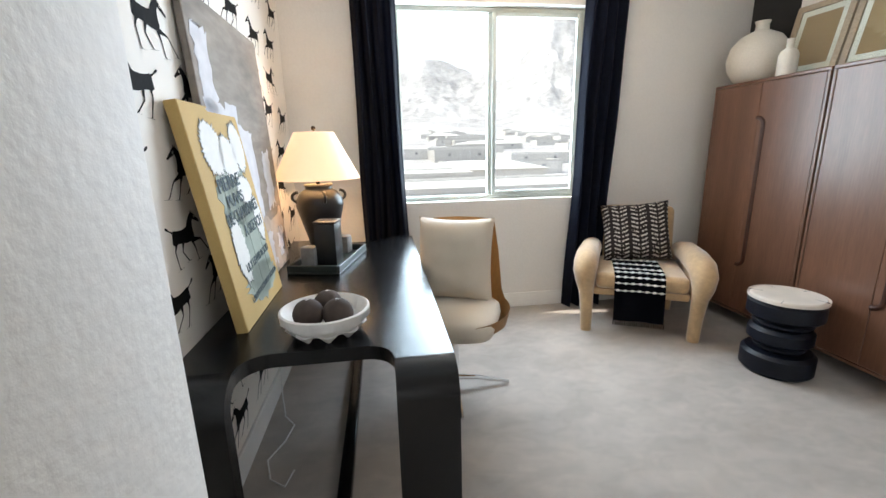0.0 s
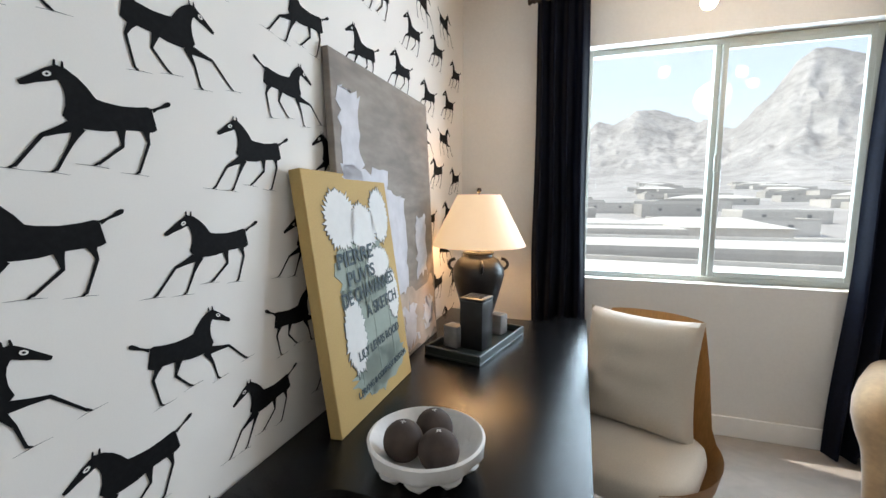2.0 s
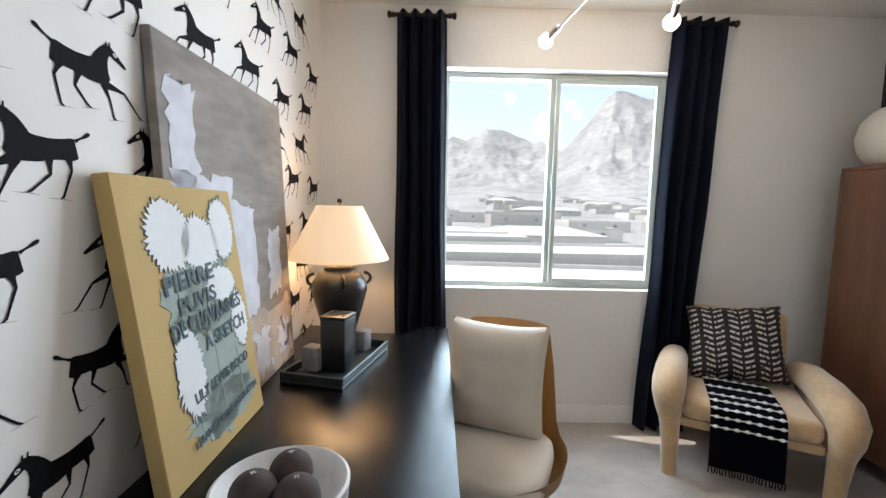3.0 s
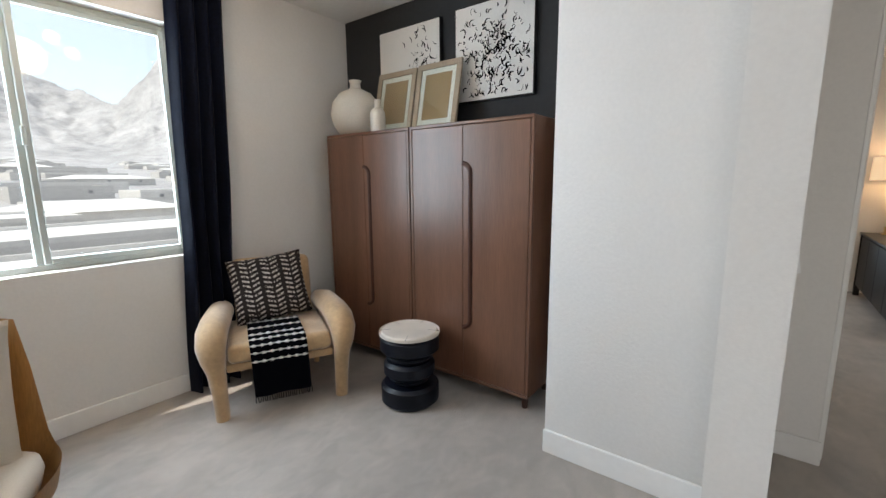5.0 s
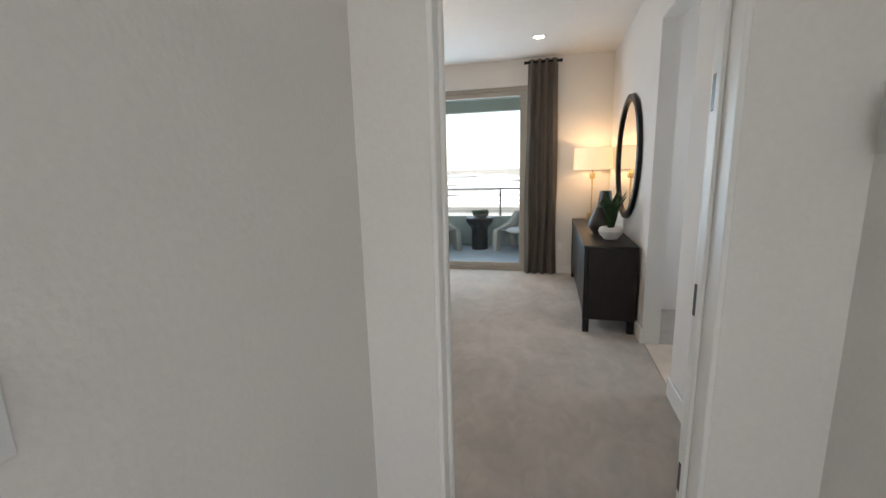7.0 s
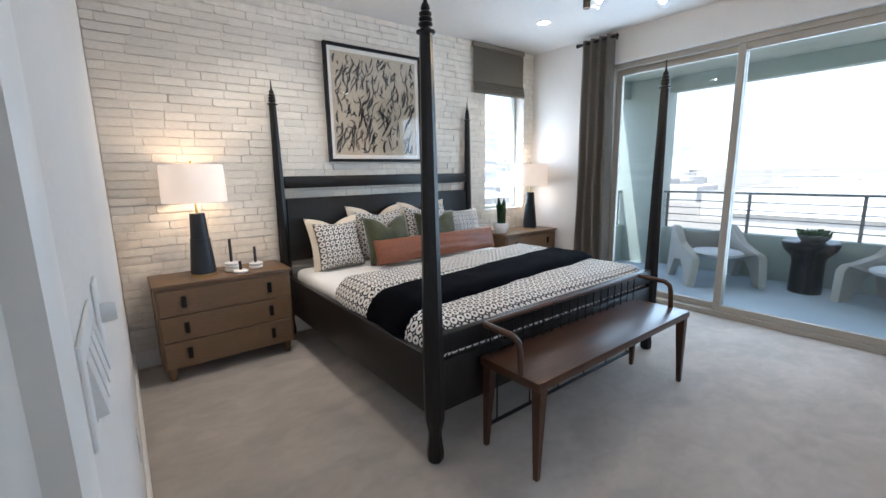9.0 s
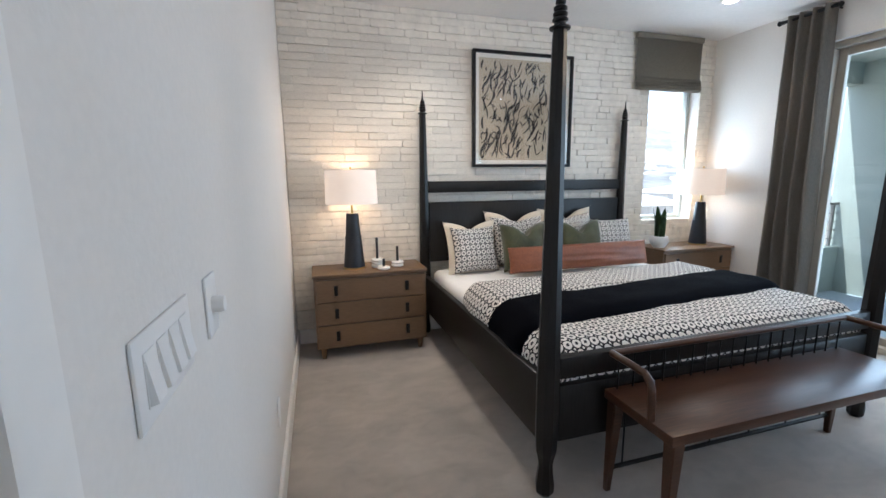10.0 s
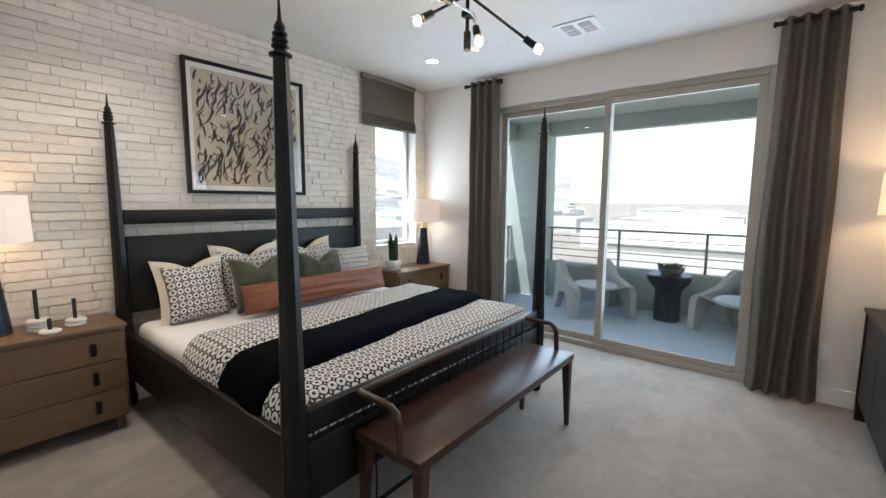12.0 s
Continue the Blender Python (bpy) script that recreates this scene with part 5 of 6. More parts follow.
pillow("ring-printed euro sham with cream flange", "rings_small", 5.345, 3.27, 0.605, 0.40, 0.385, 0.15, -17, 4, 0.0, "cream_linen", "shams against the headboard", 1)
pillow("ring-printed euro sham with cream flange", "rings_small", 5.80, 3.40, 0.605, 0.50, 0.44, 0.15, -12, -2, 0.06, "cream_linen", "shams against the headboard", 5)
pillow("ring-printed euro sham with cream flange", "rings_small", 6.33, 3.40, 0.605, 0.50, 0.45, 0.15, -12, 2, 0.06, "cream_linen", "shams against the headboard", 9)
pillow("ring-printed cotton standard pillow", "rings_small", 6.72, 3.32, 0.605, 0.42, 0.40, 0.15, -16, -6, 0.0, None, "", 12)
pillow("olive velvet throw pillow with a chopped top", "olive", 5.76, 3.18, 0.61, 0.44, 0.41, 0.16, -16, 3, 0.32, None, "olive pillows on the bed", 14)
pillow("olive velvet throw pillow with a chopped top", "olive", 6.30, 3.20, 0.61, 0.44, 0.41, 0.16, -16, -3, 0.32, None, "olive pillows on the bed", 17)
pillow("long rust leather lumbar pillow", "rust", 6.18, 3.02, 0.63, 1.32, 0.205, 0.15, -14, 0, 0.0, None, "", 20, 0.015, 13)

bench = thing("bench", "walnut bench with spindle back rail at the bed's foot", "bench")
bx0, bx1, by0, by1, bz = 5.238, 6.695, 1.14, 1.505, 0.477
part("seat", box(bx0, by0, bz - 0.042, bx1, by1, bz, 0.005), "bench_wood", bench)
for x, sx in ((bx0 + 0.04, -1), (bx1 - 0.04, 1)):
    for y, sy in ((by0 + 0.03, -1), (by1 - 0.03, 1)):
        lg = bmesh.new()
        vs = []
        for z, k, o in ((0.0, 0.013, 0.016), (bz - 0.0425, 0.026, 0.0)):
            vs.append([lg.verts.new((x + sx * o + a * k, y + sy * o * 0.5 + c * k, z)) for a, c in ((-1, -1), (1, -1), (1, 1), (-1, 1))])
        lg.faces.new(vs[0][::-1]), lg.faces.new(vs[1])
        for i in range(4):
            lg.faces.new((vs[0][i], vs[0][(i + 1) % 4], vs[1][(i + 1) % 4], vs[1][i]))
        bmesh.ops.bevel(lg, geom=list(lg.edges), offset=0.004, segments=1, affect="EDGES")
        part("leg", lg, "bench_wood", bench)
yr = by1 - 0.02
part("back_rail", tube([(bx0 + 0.01, yr, 0.645), (bx1 - 0.01, yr, 0.645)], 0.014, 12), "bench_wood", bench)
for x in (bx0 + 0.012, bx1 - 0.012):
    part("arm", tube([(x, yr, 0.645), (x, yr - 0.10, 0.643), (x, yr - 0.185, 0.640), (x, yr - 0.215, 0.620), (x, yr - 0.225, 0.585), (x, yr - 0.232, bz)], 0.015, 12), "bench_wood", bench)
part("stretcher", rod((bx0 + 0.045, yr, 0.105), (bx1 - 0.045, yr, 0.105), 0.010), "black_metal", bench)
for i in range(18):
    x = bx0 + 0.05 + (bx1 - bx0 - 0.10) * i / 17
    part("spindle", rod((x, yr, bz), (x, yr, 0.64), 0.004, seg=8), "black_metal", bench)
for i in range(6):
    x = bx0 + 0.10 + (bx1 - bx0 - 0.20) * i / 5
    part("lower_spindle", rod((x, yr, 0.105), (x, yr, bz - 0.042), 0.004, seg=8), "black_metal", bench)


def nightstand(x0, label):
    n = thing("nightstand", label, "nightstand", pose(x0, 3.265, 0), "oak nightstands beside the bed")
    w, d, z0, z1 = 0.865, 0.40, 0.085, 0.672
    part("body", box(0, 0.018, z0, w, d, z1 - 0.022, 0.004), "oak", n)
    part("top", box(-0.008, -0.006, z1 - 0.0215, w + 0.008, d, z1, 0.004), "oak", n)
    h = (z1 - 0.022 - z0 - 0.03) / 3
    for i in range(3):
        zb = z0 + 0.015 + i * h
        dr = part("drawer", box(0.016, 0.0, zb + 0.003, w - 0.016, 0.0175, zb + h - 0.003, 0.003, 1), "oak", n)
        for x in (0.16, w - 0.16):
            part("pull", box(x - 0.014, -0.012, zb + h / 2 - 0.038, x + 0.014, 0.0, zb + h / 2 + 0.038, 0.003), "black_metal", dr, "black leather-look pull")
    for x in (0.05, w - 0.05):
        for y in (0.05, d - 0.05):
            part("foot", rod((x, y, 0), (x, y, z0), 0.018, 0.026), "oak", n)
    return n


nightstand(4.042, "brown oak three-drawer nightstand with black pulls")
nightstand(7.27, "brown oak three-drawer nightstand by the window")


def bedside_lamp(x, y, label, watts):
    l = thing("table_lamp", label, "table lamp", pose(x, y, 0.672), "bedside lamps")
    part("base_ring", lathe([(0, 0), (0.088, 0), (0.088, 0.014), (0, 0.014)], 32), "brass", l, "brass base ring")
    part("column", lathe([(0, 0.014), (0.084, 0.014), (0.062, 0.25), (0.060, 0.252), (0.060, 0.256), (0.047, 0.438), (0, 0.438)], 32), "navy_ceramic", l, smooth=25)
    part("band", lathe([(0.0635, 0.243), (0.065, 0.245), (0.0645, 0.259), (0.0625, 0.260)], 32), "navy_ceramic", l)
    part("neck", rod((0, 0, 0.438), (0, 0, 0.505), 0.009), "brass", l)
    part("shade", lathe([(0.202, 0.515), (0.194, 0.770), (0.190, 0.770), (0.198, 0.515)], 44), "lamp_shade_soft", l, "white linen drum shade, lit")
    part("finial", ball((0, 0, 0.79), 0.009), "brass", l)
    part("harp", rod((0, 0, 0.505), (0, 0, 0.785), 0.003), "brass", l)
    part("bulb", ball((0, 0, 0.60), 0.028), "bulb", l)
    bulb_light(x, y, 0.672 + 0.665, watts)
    return l


bedside_lamp(4.365, 3.47, "ink blue tapered lamp with white drum shade, lit", 1.05)
bedside_lamp(7.885, 3.47, "ink blue tapered lamp by the window, lit", 0.4)


def candle(x, y, discs, h, label):
    c = thing("candle_holder", label, "candle holder", pose(x, y, 0.672), "candle holders on the nightstand")
    for i in range(discs):
        r = 0.050
        z = i * 0.024
        part("disc", lathe([(0, z), (r - 0.011, z), (r, z + 0.007), (r, z + 0.017), (r - 0.011, z + 0.024), (0, z + 0.024)], 28, (0.003 * (i % 2), 0, 0)), "plaster", c)
    part("candle", rod((0, 0, discs * 0.024), (0, 0, h), 0.010), "dark_plastic", c, "black taper candle")


candle(4.545, 3.44, 3, 0.24, "white stacked-disc holder with tall black candle")
candle(4.705, 3.42, 2, 0.165, "white stacked-disc holder with black candle")
candle(4.58, 3.335, 1, 0.085, "white disc holder with short black candle")

pot = thing("potted_plant", "small upright snake plant in white pot", "potted plant", pose(7.36, 3.44, 0.672))
part("pot", lathe([(0, 0), (0.05, 0), (0.085, 0.05), (0.09, 0.085), (0.078, 0.115), (0.068, 0.115), (0.07, 0.10), (0, 0.095)], 28), "plaster", pot)
for i in range(13):
    a, h, w, o = i * 2.4, 0.19 + 0.15 * ((i * 5) % 7) / 7, 0.034 + 0.006 * (i % 3), 0.012 + 0.028 * ((i * 3) % 5) / 5
    c, s = math.cos(a), math.sin(a)
    def spear(u, v, h=h, w=w, o=o, c=c, s=s):
        wide = w * (1 - v ** 2.2) * (0.75 + 0.5 * v) * (2 * u - 1)
        out = o + 0.045 * v * v
        return Vector((out * c - wide * s, out * s + wide * c, 0.085 + h * v + 0.012 * (2 * u - 1) ** 2))
    part("leaf", grid(4, 10, spear, thick=0.004), "green_leaf", pot, smooth=70)
for x, h in ((7.50, 0.24), (7.58, 0.20)):
    g = thing("glass_candlestick", "clear glass tapered candlestick", "candlestick", pose(x, 3.42, 0.672), "glass candlesticks")
    part("stem", lathe([(0, 0), (0.036, 0), (0.03, 0.015), (0.012, 0.05), (0.016, h * 0.6), (0.022, h), (0.017, h), (0, h * 0.7)], 20), "clear", g)

rs = thing("roman_shade", "taupe linen roman shade, partly raised", "window shade")
part("headrail", box(7.125, 3.63, 2.69, 7.93, 3.672, 2.735, 0.003, 1), "shade_linen", rs)
part("panel", grid(20, 24, lambda u, v: Vector((7.13 + 0.795 * u, 3.648 + 0.004 * math.sin(u * 7) * (1 - v), 2.29 + 0.40 * v)), thick=0.004), "shade_linen", rs)
for i in range(4):
    z = 2.215 + 0.026 * i
    part("fold", grid(16, 10, lambda u, v, z=z, i=i: Vector((7.13 + 0.795 * u, 3.648 - (0.030 - 0.004 * i) * math.sin(math.pi * v), z + 0.05 * v - 0.006 * math.sin(math.pi * u))), thick=0.003), "shade_linen", rs)

wa = thing("framed_art", "black framed ecru sheet of dark brush strokes", "wall art", Matrix.Translation((5.445, 3.672, 1.472)) @ Matrix(((1, 0, 0, 0), (0, 0, -1, 0), (0, 1, 0, 0), (0, 0, 0, 1))))
fw, fh = 0.985, 0.99
fb = bmesh.new()
for a in ((0, 0, fw, 0.026), (0, fh - 0.026, fw, fh), (0, 0.026, 0.026, fh - 0.026), (fw - 0.026, 0.026, fw, fh - 0.026)):
    box(a[0], a[1], 0, a[2], a[3], 0.042, 0.003, 1, bm=fb)
part("frame", fb, "black_metal", wa)
part("mount", box(0.026, 0.026, 0, fw - 0.026, fh - 0.026, 0.018), "mat_board", wa)
part("sheet", box(0.062, 0.062, 0.018, fw - 0.062, fh - 0.062, 0.020), "ecru_paper", wa, "ecru paper sheet")
strokes = brushwork(165, 0.82, 0.82, 0.082, 0.085, 31, (0.06, 0.17), (0.009, 0.022), None, 0.0206, (48, 108), 0.22)
more = brushwork(110, 0.82, 0.82, 0.082, 0.085, 12, (0.03, 0.08), (0.006, 0.014), None, 0.0236, (10, 160), 0.3)
mm = bpy.data.meshes.new("strokes")
more.to_mesh(mm)
more.free()
strokes.from_mesh(mm)
part("brush_marks", strokes, "espresso", wa, "dark sweeping brush strokes", kind="stuff")
gz = part("glazing", box(0.027, 0.027, 0.030, fw - 0.027, fh - 0.027, 0.032), glass("picture_glass", (1, 1, 1), 1.0), wa, smooth=0)
gz.visible_shadow = False

curtain("grey linen curtain panel, full length", "y", (2.575, 2.95), (2.52, 2.96), 8.045, 0.012, 2.70, 4, "grey_linen", seed=8.0)
curtain("grey linen curtain panel beside the dresser", "y", (-0.075, 0.285), (-0.10, 0.325), 8.045, 0.012, 2.70, 4, "grey_linen", seed=12.0)
curtain_rod("short black curtain rod with ring finials", "y", 2.525, 3.005, 8.045, 2.668, 0.014, "black_metal", 8.15)
curtain_rod("short black curtain rod with ring finials", "y", -0.125, 0.335, 8.045, 2.668, 0.014, "black_metal", 8.15)

dresser = thing("dresser", "long espresso wood dresser on square legs", "dresser")
dx0, dx1, dy0, dy1, dz = 6.068, 8.005, -0.705, -0.283, 0.755
part("top", box(dx0, dy0, dz - 0.025, dx1, dy1, dz, 0.004), "espresso", dresser)
part("body", box(dx0 + 0.006, dy0, 0.115, dx1 - 0.006, dy1 - 0.035, dz - 0.0255, 0.003, 1), "espresso", dresser)
for i in range(4):
    a = dx0 + 0.03 + (dx1 - dx0 - 0.06) * i / 4
    part("door", box(a + 0.003, dy1 - 0.0345, 0.13, a + (dx1 - dx0 - 0.06) / 4 - 0.003, dy1 - 0.015, dz - 0.045, 0.003, 1), "espresso", dresser)
for x in (dx0 + 0.03, dx1 - 0.03):
    for y in (dy0 + 0.03, dy1 - 0.035):
        part("leg", box(x - 0.026, y - 0.026, 0, x + 0.026, y + 0.026, 0.1145, 0.003, 1), "espresso", dresser)
for x in (dx0 + 0.004, dx1 - 0.056):
    part("corner_post", box(x, dy1 - 0.0345, 0.1148, x + 0.025, dy1 - 0.005, dz - 0.0255, 0.003, 1), "espresso", dresser)

mir = thing("wall_mirror", "large round mirror with thick black frame", "mirror", Matrix.Translation((6.86, -0.728, 1.475)) @ Matrix.Rotation(radians(-90), 4, "X"))
part("frame", lathe([(0.515, 0.012), (0.520, 0.034), (0.545, 0.042), (0.572, 0.034), (0.578, 0.002), (0.515, 0.0)], 64), "black_metal", mir)
part("glass", lathe([(0, 0.014), (0.518, 0.014), (0.518, 0.004), (0, 0.004)], 64), "mirror", mir, "silvered mirror glass")

dl = thing("table_lamp", "brass rod lamp with cream drum shade, lit", "table lamp", pose(7.885, -0.50, dz))
part("base", box(-0.065, -0.065, 0, 0.065, 0.065, 0.012, 0.003), "brass", dl)
part("base_block", box(-0.045, -0.045, 0.012, 0.045, 0.045, 0.085, 0.003), "brass", dl)
part("stem", rod((0, 0, 0.085), (0, 0, 0.62), 0.008), "brass", dl)
part("collar", box(-0.03, -0.03, 0.50, 0.03, 0.03, 0.565, 0.003), "brass", dl, "square brass collar")
for x, y in ((-0.035, 0), (0.035, 0)):
    part("drop", rod((x, y, 0.44), (x, y, 0.53), 0.006), "clear", dl, "clear crystal drop")
part("shade", lathe([(0.225, 0.605), (0.218, 0.862), (0.214, 0.862), (0.221, 0.605)], 44), "lamp_shade", dl, "cream linen drum shade, lit")
part("bulb", ball((0, 0, 0.70), 0.03), "bulb", dl)
bulb_light(7.885, -0.50, dz + 0.76, 2.0)

v1 = thing("vase", "smoky brown gourd vase on the dresser", "vase", pose(6.74, -0.47, dz))
part("body", lathe([(0, 0), (0.055, 0), (0.095, 0.06), (0.102, 0.11), (0.075, 0.18), (0.045, 0.235), (0.038, 0.255), (0.03, 0.25), (0, 0.2)], 32), "dark_vase", v1)
v2 = thing("vase", "tall dark faceted vase on the dresser", "vase", pose(6.98, -0.545, dz))
part("body", lathe([(0, 0), (0.075, 0), (0.095, 0.14), (0.055, 0.40), (0.045, 0.40), (0.05, 0.3), (0, 0.2)], 10), "dark_vase", v2, smooth=15)
pl = thing("potted_plant", "broad-leaved snake plant in ribbed white bowl", "potted plant", pose(6.44, -0.535, dz))
part("bowl", lathe([(0, 0), (0.055, 0), (0.095, 0.045), (0.105, 0.075), (0.095, 0.105), (0.075, 0.112), (0.07, 0.10), (0, 0.095)], 36, wobble=lambda a, r, z: (1 + 0.015 * math.cos(40 * z * 10), 0)), "plaster", pl)
for i in range(9):
    a, h, w = i * 2.4, 0.24 + 0.04 * (i % 3), 0.036 + 0.006 * (i % 2)
    c, s = math.cos(a), math.sin(a)
    def leaf(u, v, a=a, h=h, w=w, c=c, s=s):
        wide = w * (math.sin(math.pi * min(0.12 + 0.88 * v, 1.0)) ** 0.7) * (2 * u - 1)
        out = 0.02 + 0.10 * v * v
        return Vector((out * c - wide * s, out * s + wide * c, 0.09 + h * v + 0.014 * (2 * u - 1) ** 2))
    part("leaf", grid(4, 10, leaf, thick=0.003), "green_leaf", pl, smooth=70)

for x, y, watts in ((7.335, 2.875, 14), (4.92, 2.97, 46), (7.285, 0.14, 16)):
    cn = thing("downlight", "white recessed ceiling downlight, lit", "downlight", pose(x, y, 2.743), "recessed downlights")
    part("trim", lathe([(0.052, -0.003), (0.075, -0.006), (0.078, -0.001), (0.052, 0.0)], 32), "trim", cn)
    part("lens", lathe([(0, -0.004), (0.0515, -0.004), (0.0515, -0.001), (0, -0.001)], 28), "can", cn, "glowing lens")
    beam = bpy.data.lights.new("downlight_beam", "SPOT")
    beam.energy, beam.color, beam.spot_size, beam.spot_blend, beam.shadow_soft_size = watts, (1.0, 0.86, 0.70), radians(130), 0.9, 0.16
    new("downlight_beam", beam).location = (x, y, 2.733)

vent = thing("ceiling_vent", "white stamped ceiling air register", "air vent", pose(7.44, 1.49, 2.743))
part("plate", box(-0.15, -0.16, -0.008, 0.15, 0.16, -0.001, 0.003, 1), "trim", vent)
for x0, y0, n in ((-0.105, -0.11, 5), (0.01, -0.11, 5), (-0.105, 0.02, 5), (0.01, 0.02, 5)):
    part("louvre_bank", box(x0, y0, -0.0085, x0 + 0.095, y0 + 0.09, -0.0078), "dark_plastic", vent)
    for i in range(n):
        part("louvre", box(x0 + 0.006 + i * 0.018, y0, -0.014, x0 + 0.012 + i * 0.018, y0 + 0.09, -0.0086), "trim", vent)
spk = thing("ceiling_speaker", "flat white round ceiling speaker grille", "speaker", pose(7.438, 2.027, 2.743))
part("grille", lathe([(0, -0.006), (0.08, -0.006), (0.09, -0.001), (0, -0.001)], 32), "ceiling", spk)

cl = thing("chandelier", "black branching chandelier with lit globe bulbs", "chandelier", pose(6.05, 1.54, 2.743))
part("canopy", lathe([(0, 0), (0.065, 0), (0.065, -0.018), (0, -0.022)], 28), "black_metal", cl)
part("column", rod((0, 0, -0.02), (0, 0, -0.45), 0.010), "black_metal", cl)
part("hub", rod((0, 0, -0.44), (0, 0, -0.53), 0.019), "black_metal", cl)
part("joint", box(-0.03, -0.02, -0.37, 0.03, 0.02, -0.34, 0.004), "black_metal", cl)
part("joint", box(-0.02, -0.02, -0.27, 0.02, 0.02, -0.24, 0.004), "black_metal", cl)


def lamp_arm(p0, p1, metal):
    p0, p1 = Vector(p0), Vector(p1)
    d = (p1 - p0).normalized()
    part("arm", rod(p0, p1 - d * 0.09, 0.0075), metal, cl)
    sk = part("socket", rod(p1 - d * 0.10, p1 - d * 0.035, 0.018, 0.020), "black_metal", cl)
    bulb = part("globe", ball(p1, 0.042), "clear", sk, "clear glass globe bulb")
    bulb.visible_shadow = False
    part("filament", ball(p1 - d * 0.006, 0.019, seg=12, squash=(1, 1, 1.3)), "bulb", sk, "glowing filament")


lamp_arm((0, 0, -0.255), (0.29, -0.27, -0.505), "black_metal")
lamp_arm((0, 0, -0.255), (-0.27, 0.11, -0.445), "black_metal")
lamp_arm((0.01, -0.03, -0.355), (-0.04, -0.10, -0.525), "chrome")
lamp_arm((0.01, -0.03, -0.355), (-0.30, -0.05, -0.375), "chrome")
bulb_light(6.05, 1.54, 2.12, 6.0, (1.0, 0.72, 0.46), 0.12)

# ---- balcony ----
structure("floor_balcony", box(8.33, -0.5, -0.14, 10.37, 3.60, -0.02), "balcony_floor", "grey coated balcony deck", "floor")
structure("ceiling_balcony", box(8.33, -0.5, 2.60, 10.37, 3.60, 2.75), "stucco", "grey-green stucco balcony soffit", "ceiling")
structure("wall_balcony_beam", box(10.22, -0.5, 2.41, 10.37, 2.98, 2.60), "stucco", "grey-green stucco balcony beam", "wall")
structure("wall_balcony_parapet", box(10.22, -0.35, -0.02, 10.37, 2.98, 0.525, 0.006), "stucco", "grey-green stucco balcony parapet", "wall")
structure("wall_balcony_pillar", box(10.05, 2.98, -0.02, 10.45, 3.60, 2.60, 0.006), "stucco", "grey-green stucco balcony pillar", "wall")
structure("wall_balcony_north", box(8.33, 3.46, -0.02, 10.05, 3.60, 0.525, 0.006), "stucco", "low grey-green stucco side parapet", "wall")
structure("wall_balcony_north_beam", box(8.33, 3.46, 2.37, 10.05, 3.60, 2.60), "stucco", "grey-green stucco side beam", "wall")
structure("wall_balcony_south", box(8.33, -0.5, -0.02, 10.22, -0.35, 2.60), "stucco", "grey-green stucco balcony end wall", "wall")
rl = thing("railing", "dark metal balcony railing with horizontal bars", "railing")
part("top_rail", box(10.27, -0.35, 1.022, 10.32, 2.98, 1.048, 0.004), "rail_metal", rl)
for i in range(4):
    part("bar", rod((10.295, -0.35, 0.62 + 0.10 * i), (10.295, 2.98, 0.62 + 0.10 * i), 0.0065), "rail_metal", rl)
for y in (-0.165, 0.873, 1.926, 2.93):
    part("post", box(10.28, y - 0.016, 0.525, 10.31, y + 0.016, 1.022, 0.003, 1), "rail_metal", rl)
r2 = thing("railing", "dark metal side railing with horizontal bars", "railing")
part("top_rail", box(8.34, 3.51, 1.022, 10.05, 3.55, 1.048, 0.004), "rail_metal", r2)
for i in range(4):
    part("bar", rod((8.34, 3.53, 0.62 + 0.10 * i), (10.05, 3.53, 0.62 + 0.10 * i), 0.0065), "rail_metal", r2)
for x in (8.40, 9.20, 9.98):
    part("post", box(x - 0.016, 3.515, 0.525, x + 0.016, 3.545, 1.022, 0.003, 1), "rail_metal", r2)


def lounge(m, label):
    c = thing("lounge_chair", label, "patio chair", m, "balcony lounge chairs")
    for s in (-1, 1):
        side = [(-0.38, 0.0), (-0.25, 0.0), (-0.17, 0.20), (-0.06, 0.285), (0.14, 0.25), (0.24, 0.0), (0.33, 0.0), (0.37, 0.62), (0.33, 0.66), (0.24, 0.63), (0.05, 0.47), (-0.20, 0.41), (-0.35, 0.39), (-0.40, 0.34)]
        shell = prism(side, 0.085, Matrix(((0, 0, s, s * 0.285), (1, 0, 0, 0), (0, 1, 0, 0), (0, 0, 0, 1))))
        for v in shell.verts:
            v.co.x += s * 0.05 * (1 - v.co.z / 0.66)
        bmesh.ops.bevel(shell, geom=list(shell.edges), offset=0.006, segments=1, affect="EDGES")
        part("side_shell", shell, "wicker", c)
    part("seat_shell", grid(14, 12, lambda u, v: Vector((-0.33 + 0.66 * u, -0.38 + 0.60 * v, 0.365 - 0.11 * v + 0.05 * (2 * u - 1) ** 2)), thick=0.045), "wicker", c)
    part("back_shell", grid(16, 12, lambda u, v: Vector((-0.33 + 0.66 * u, 0.20 + 0.15 * v + 0.05 * (1 - (2 * u - 1) ** 2), 0.25 + (0.39 - 0.10 * (1 - (2 * u - 1) ** 2)) * v)), thick=0.028), "wicker", c)
    part("cushion", lathe([(0, 0.335), (0.25, 0.335), (0.275, 0.35), (0.275, 0.375), (0.25, 0.392), (0, 0.398)], 32, (0, -0.07, 0)), "outdoor_cushion", c, "round white outdoor seat cushion")
    return c


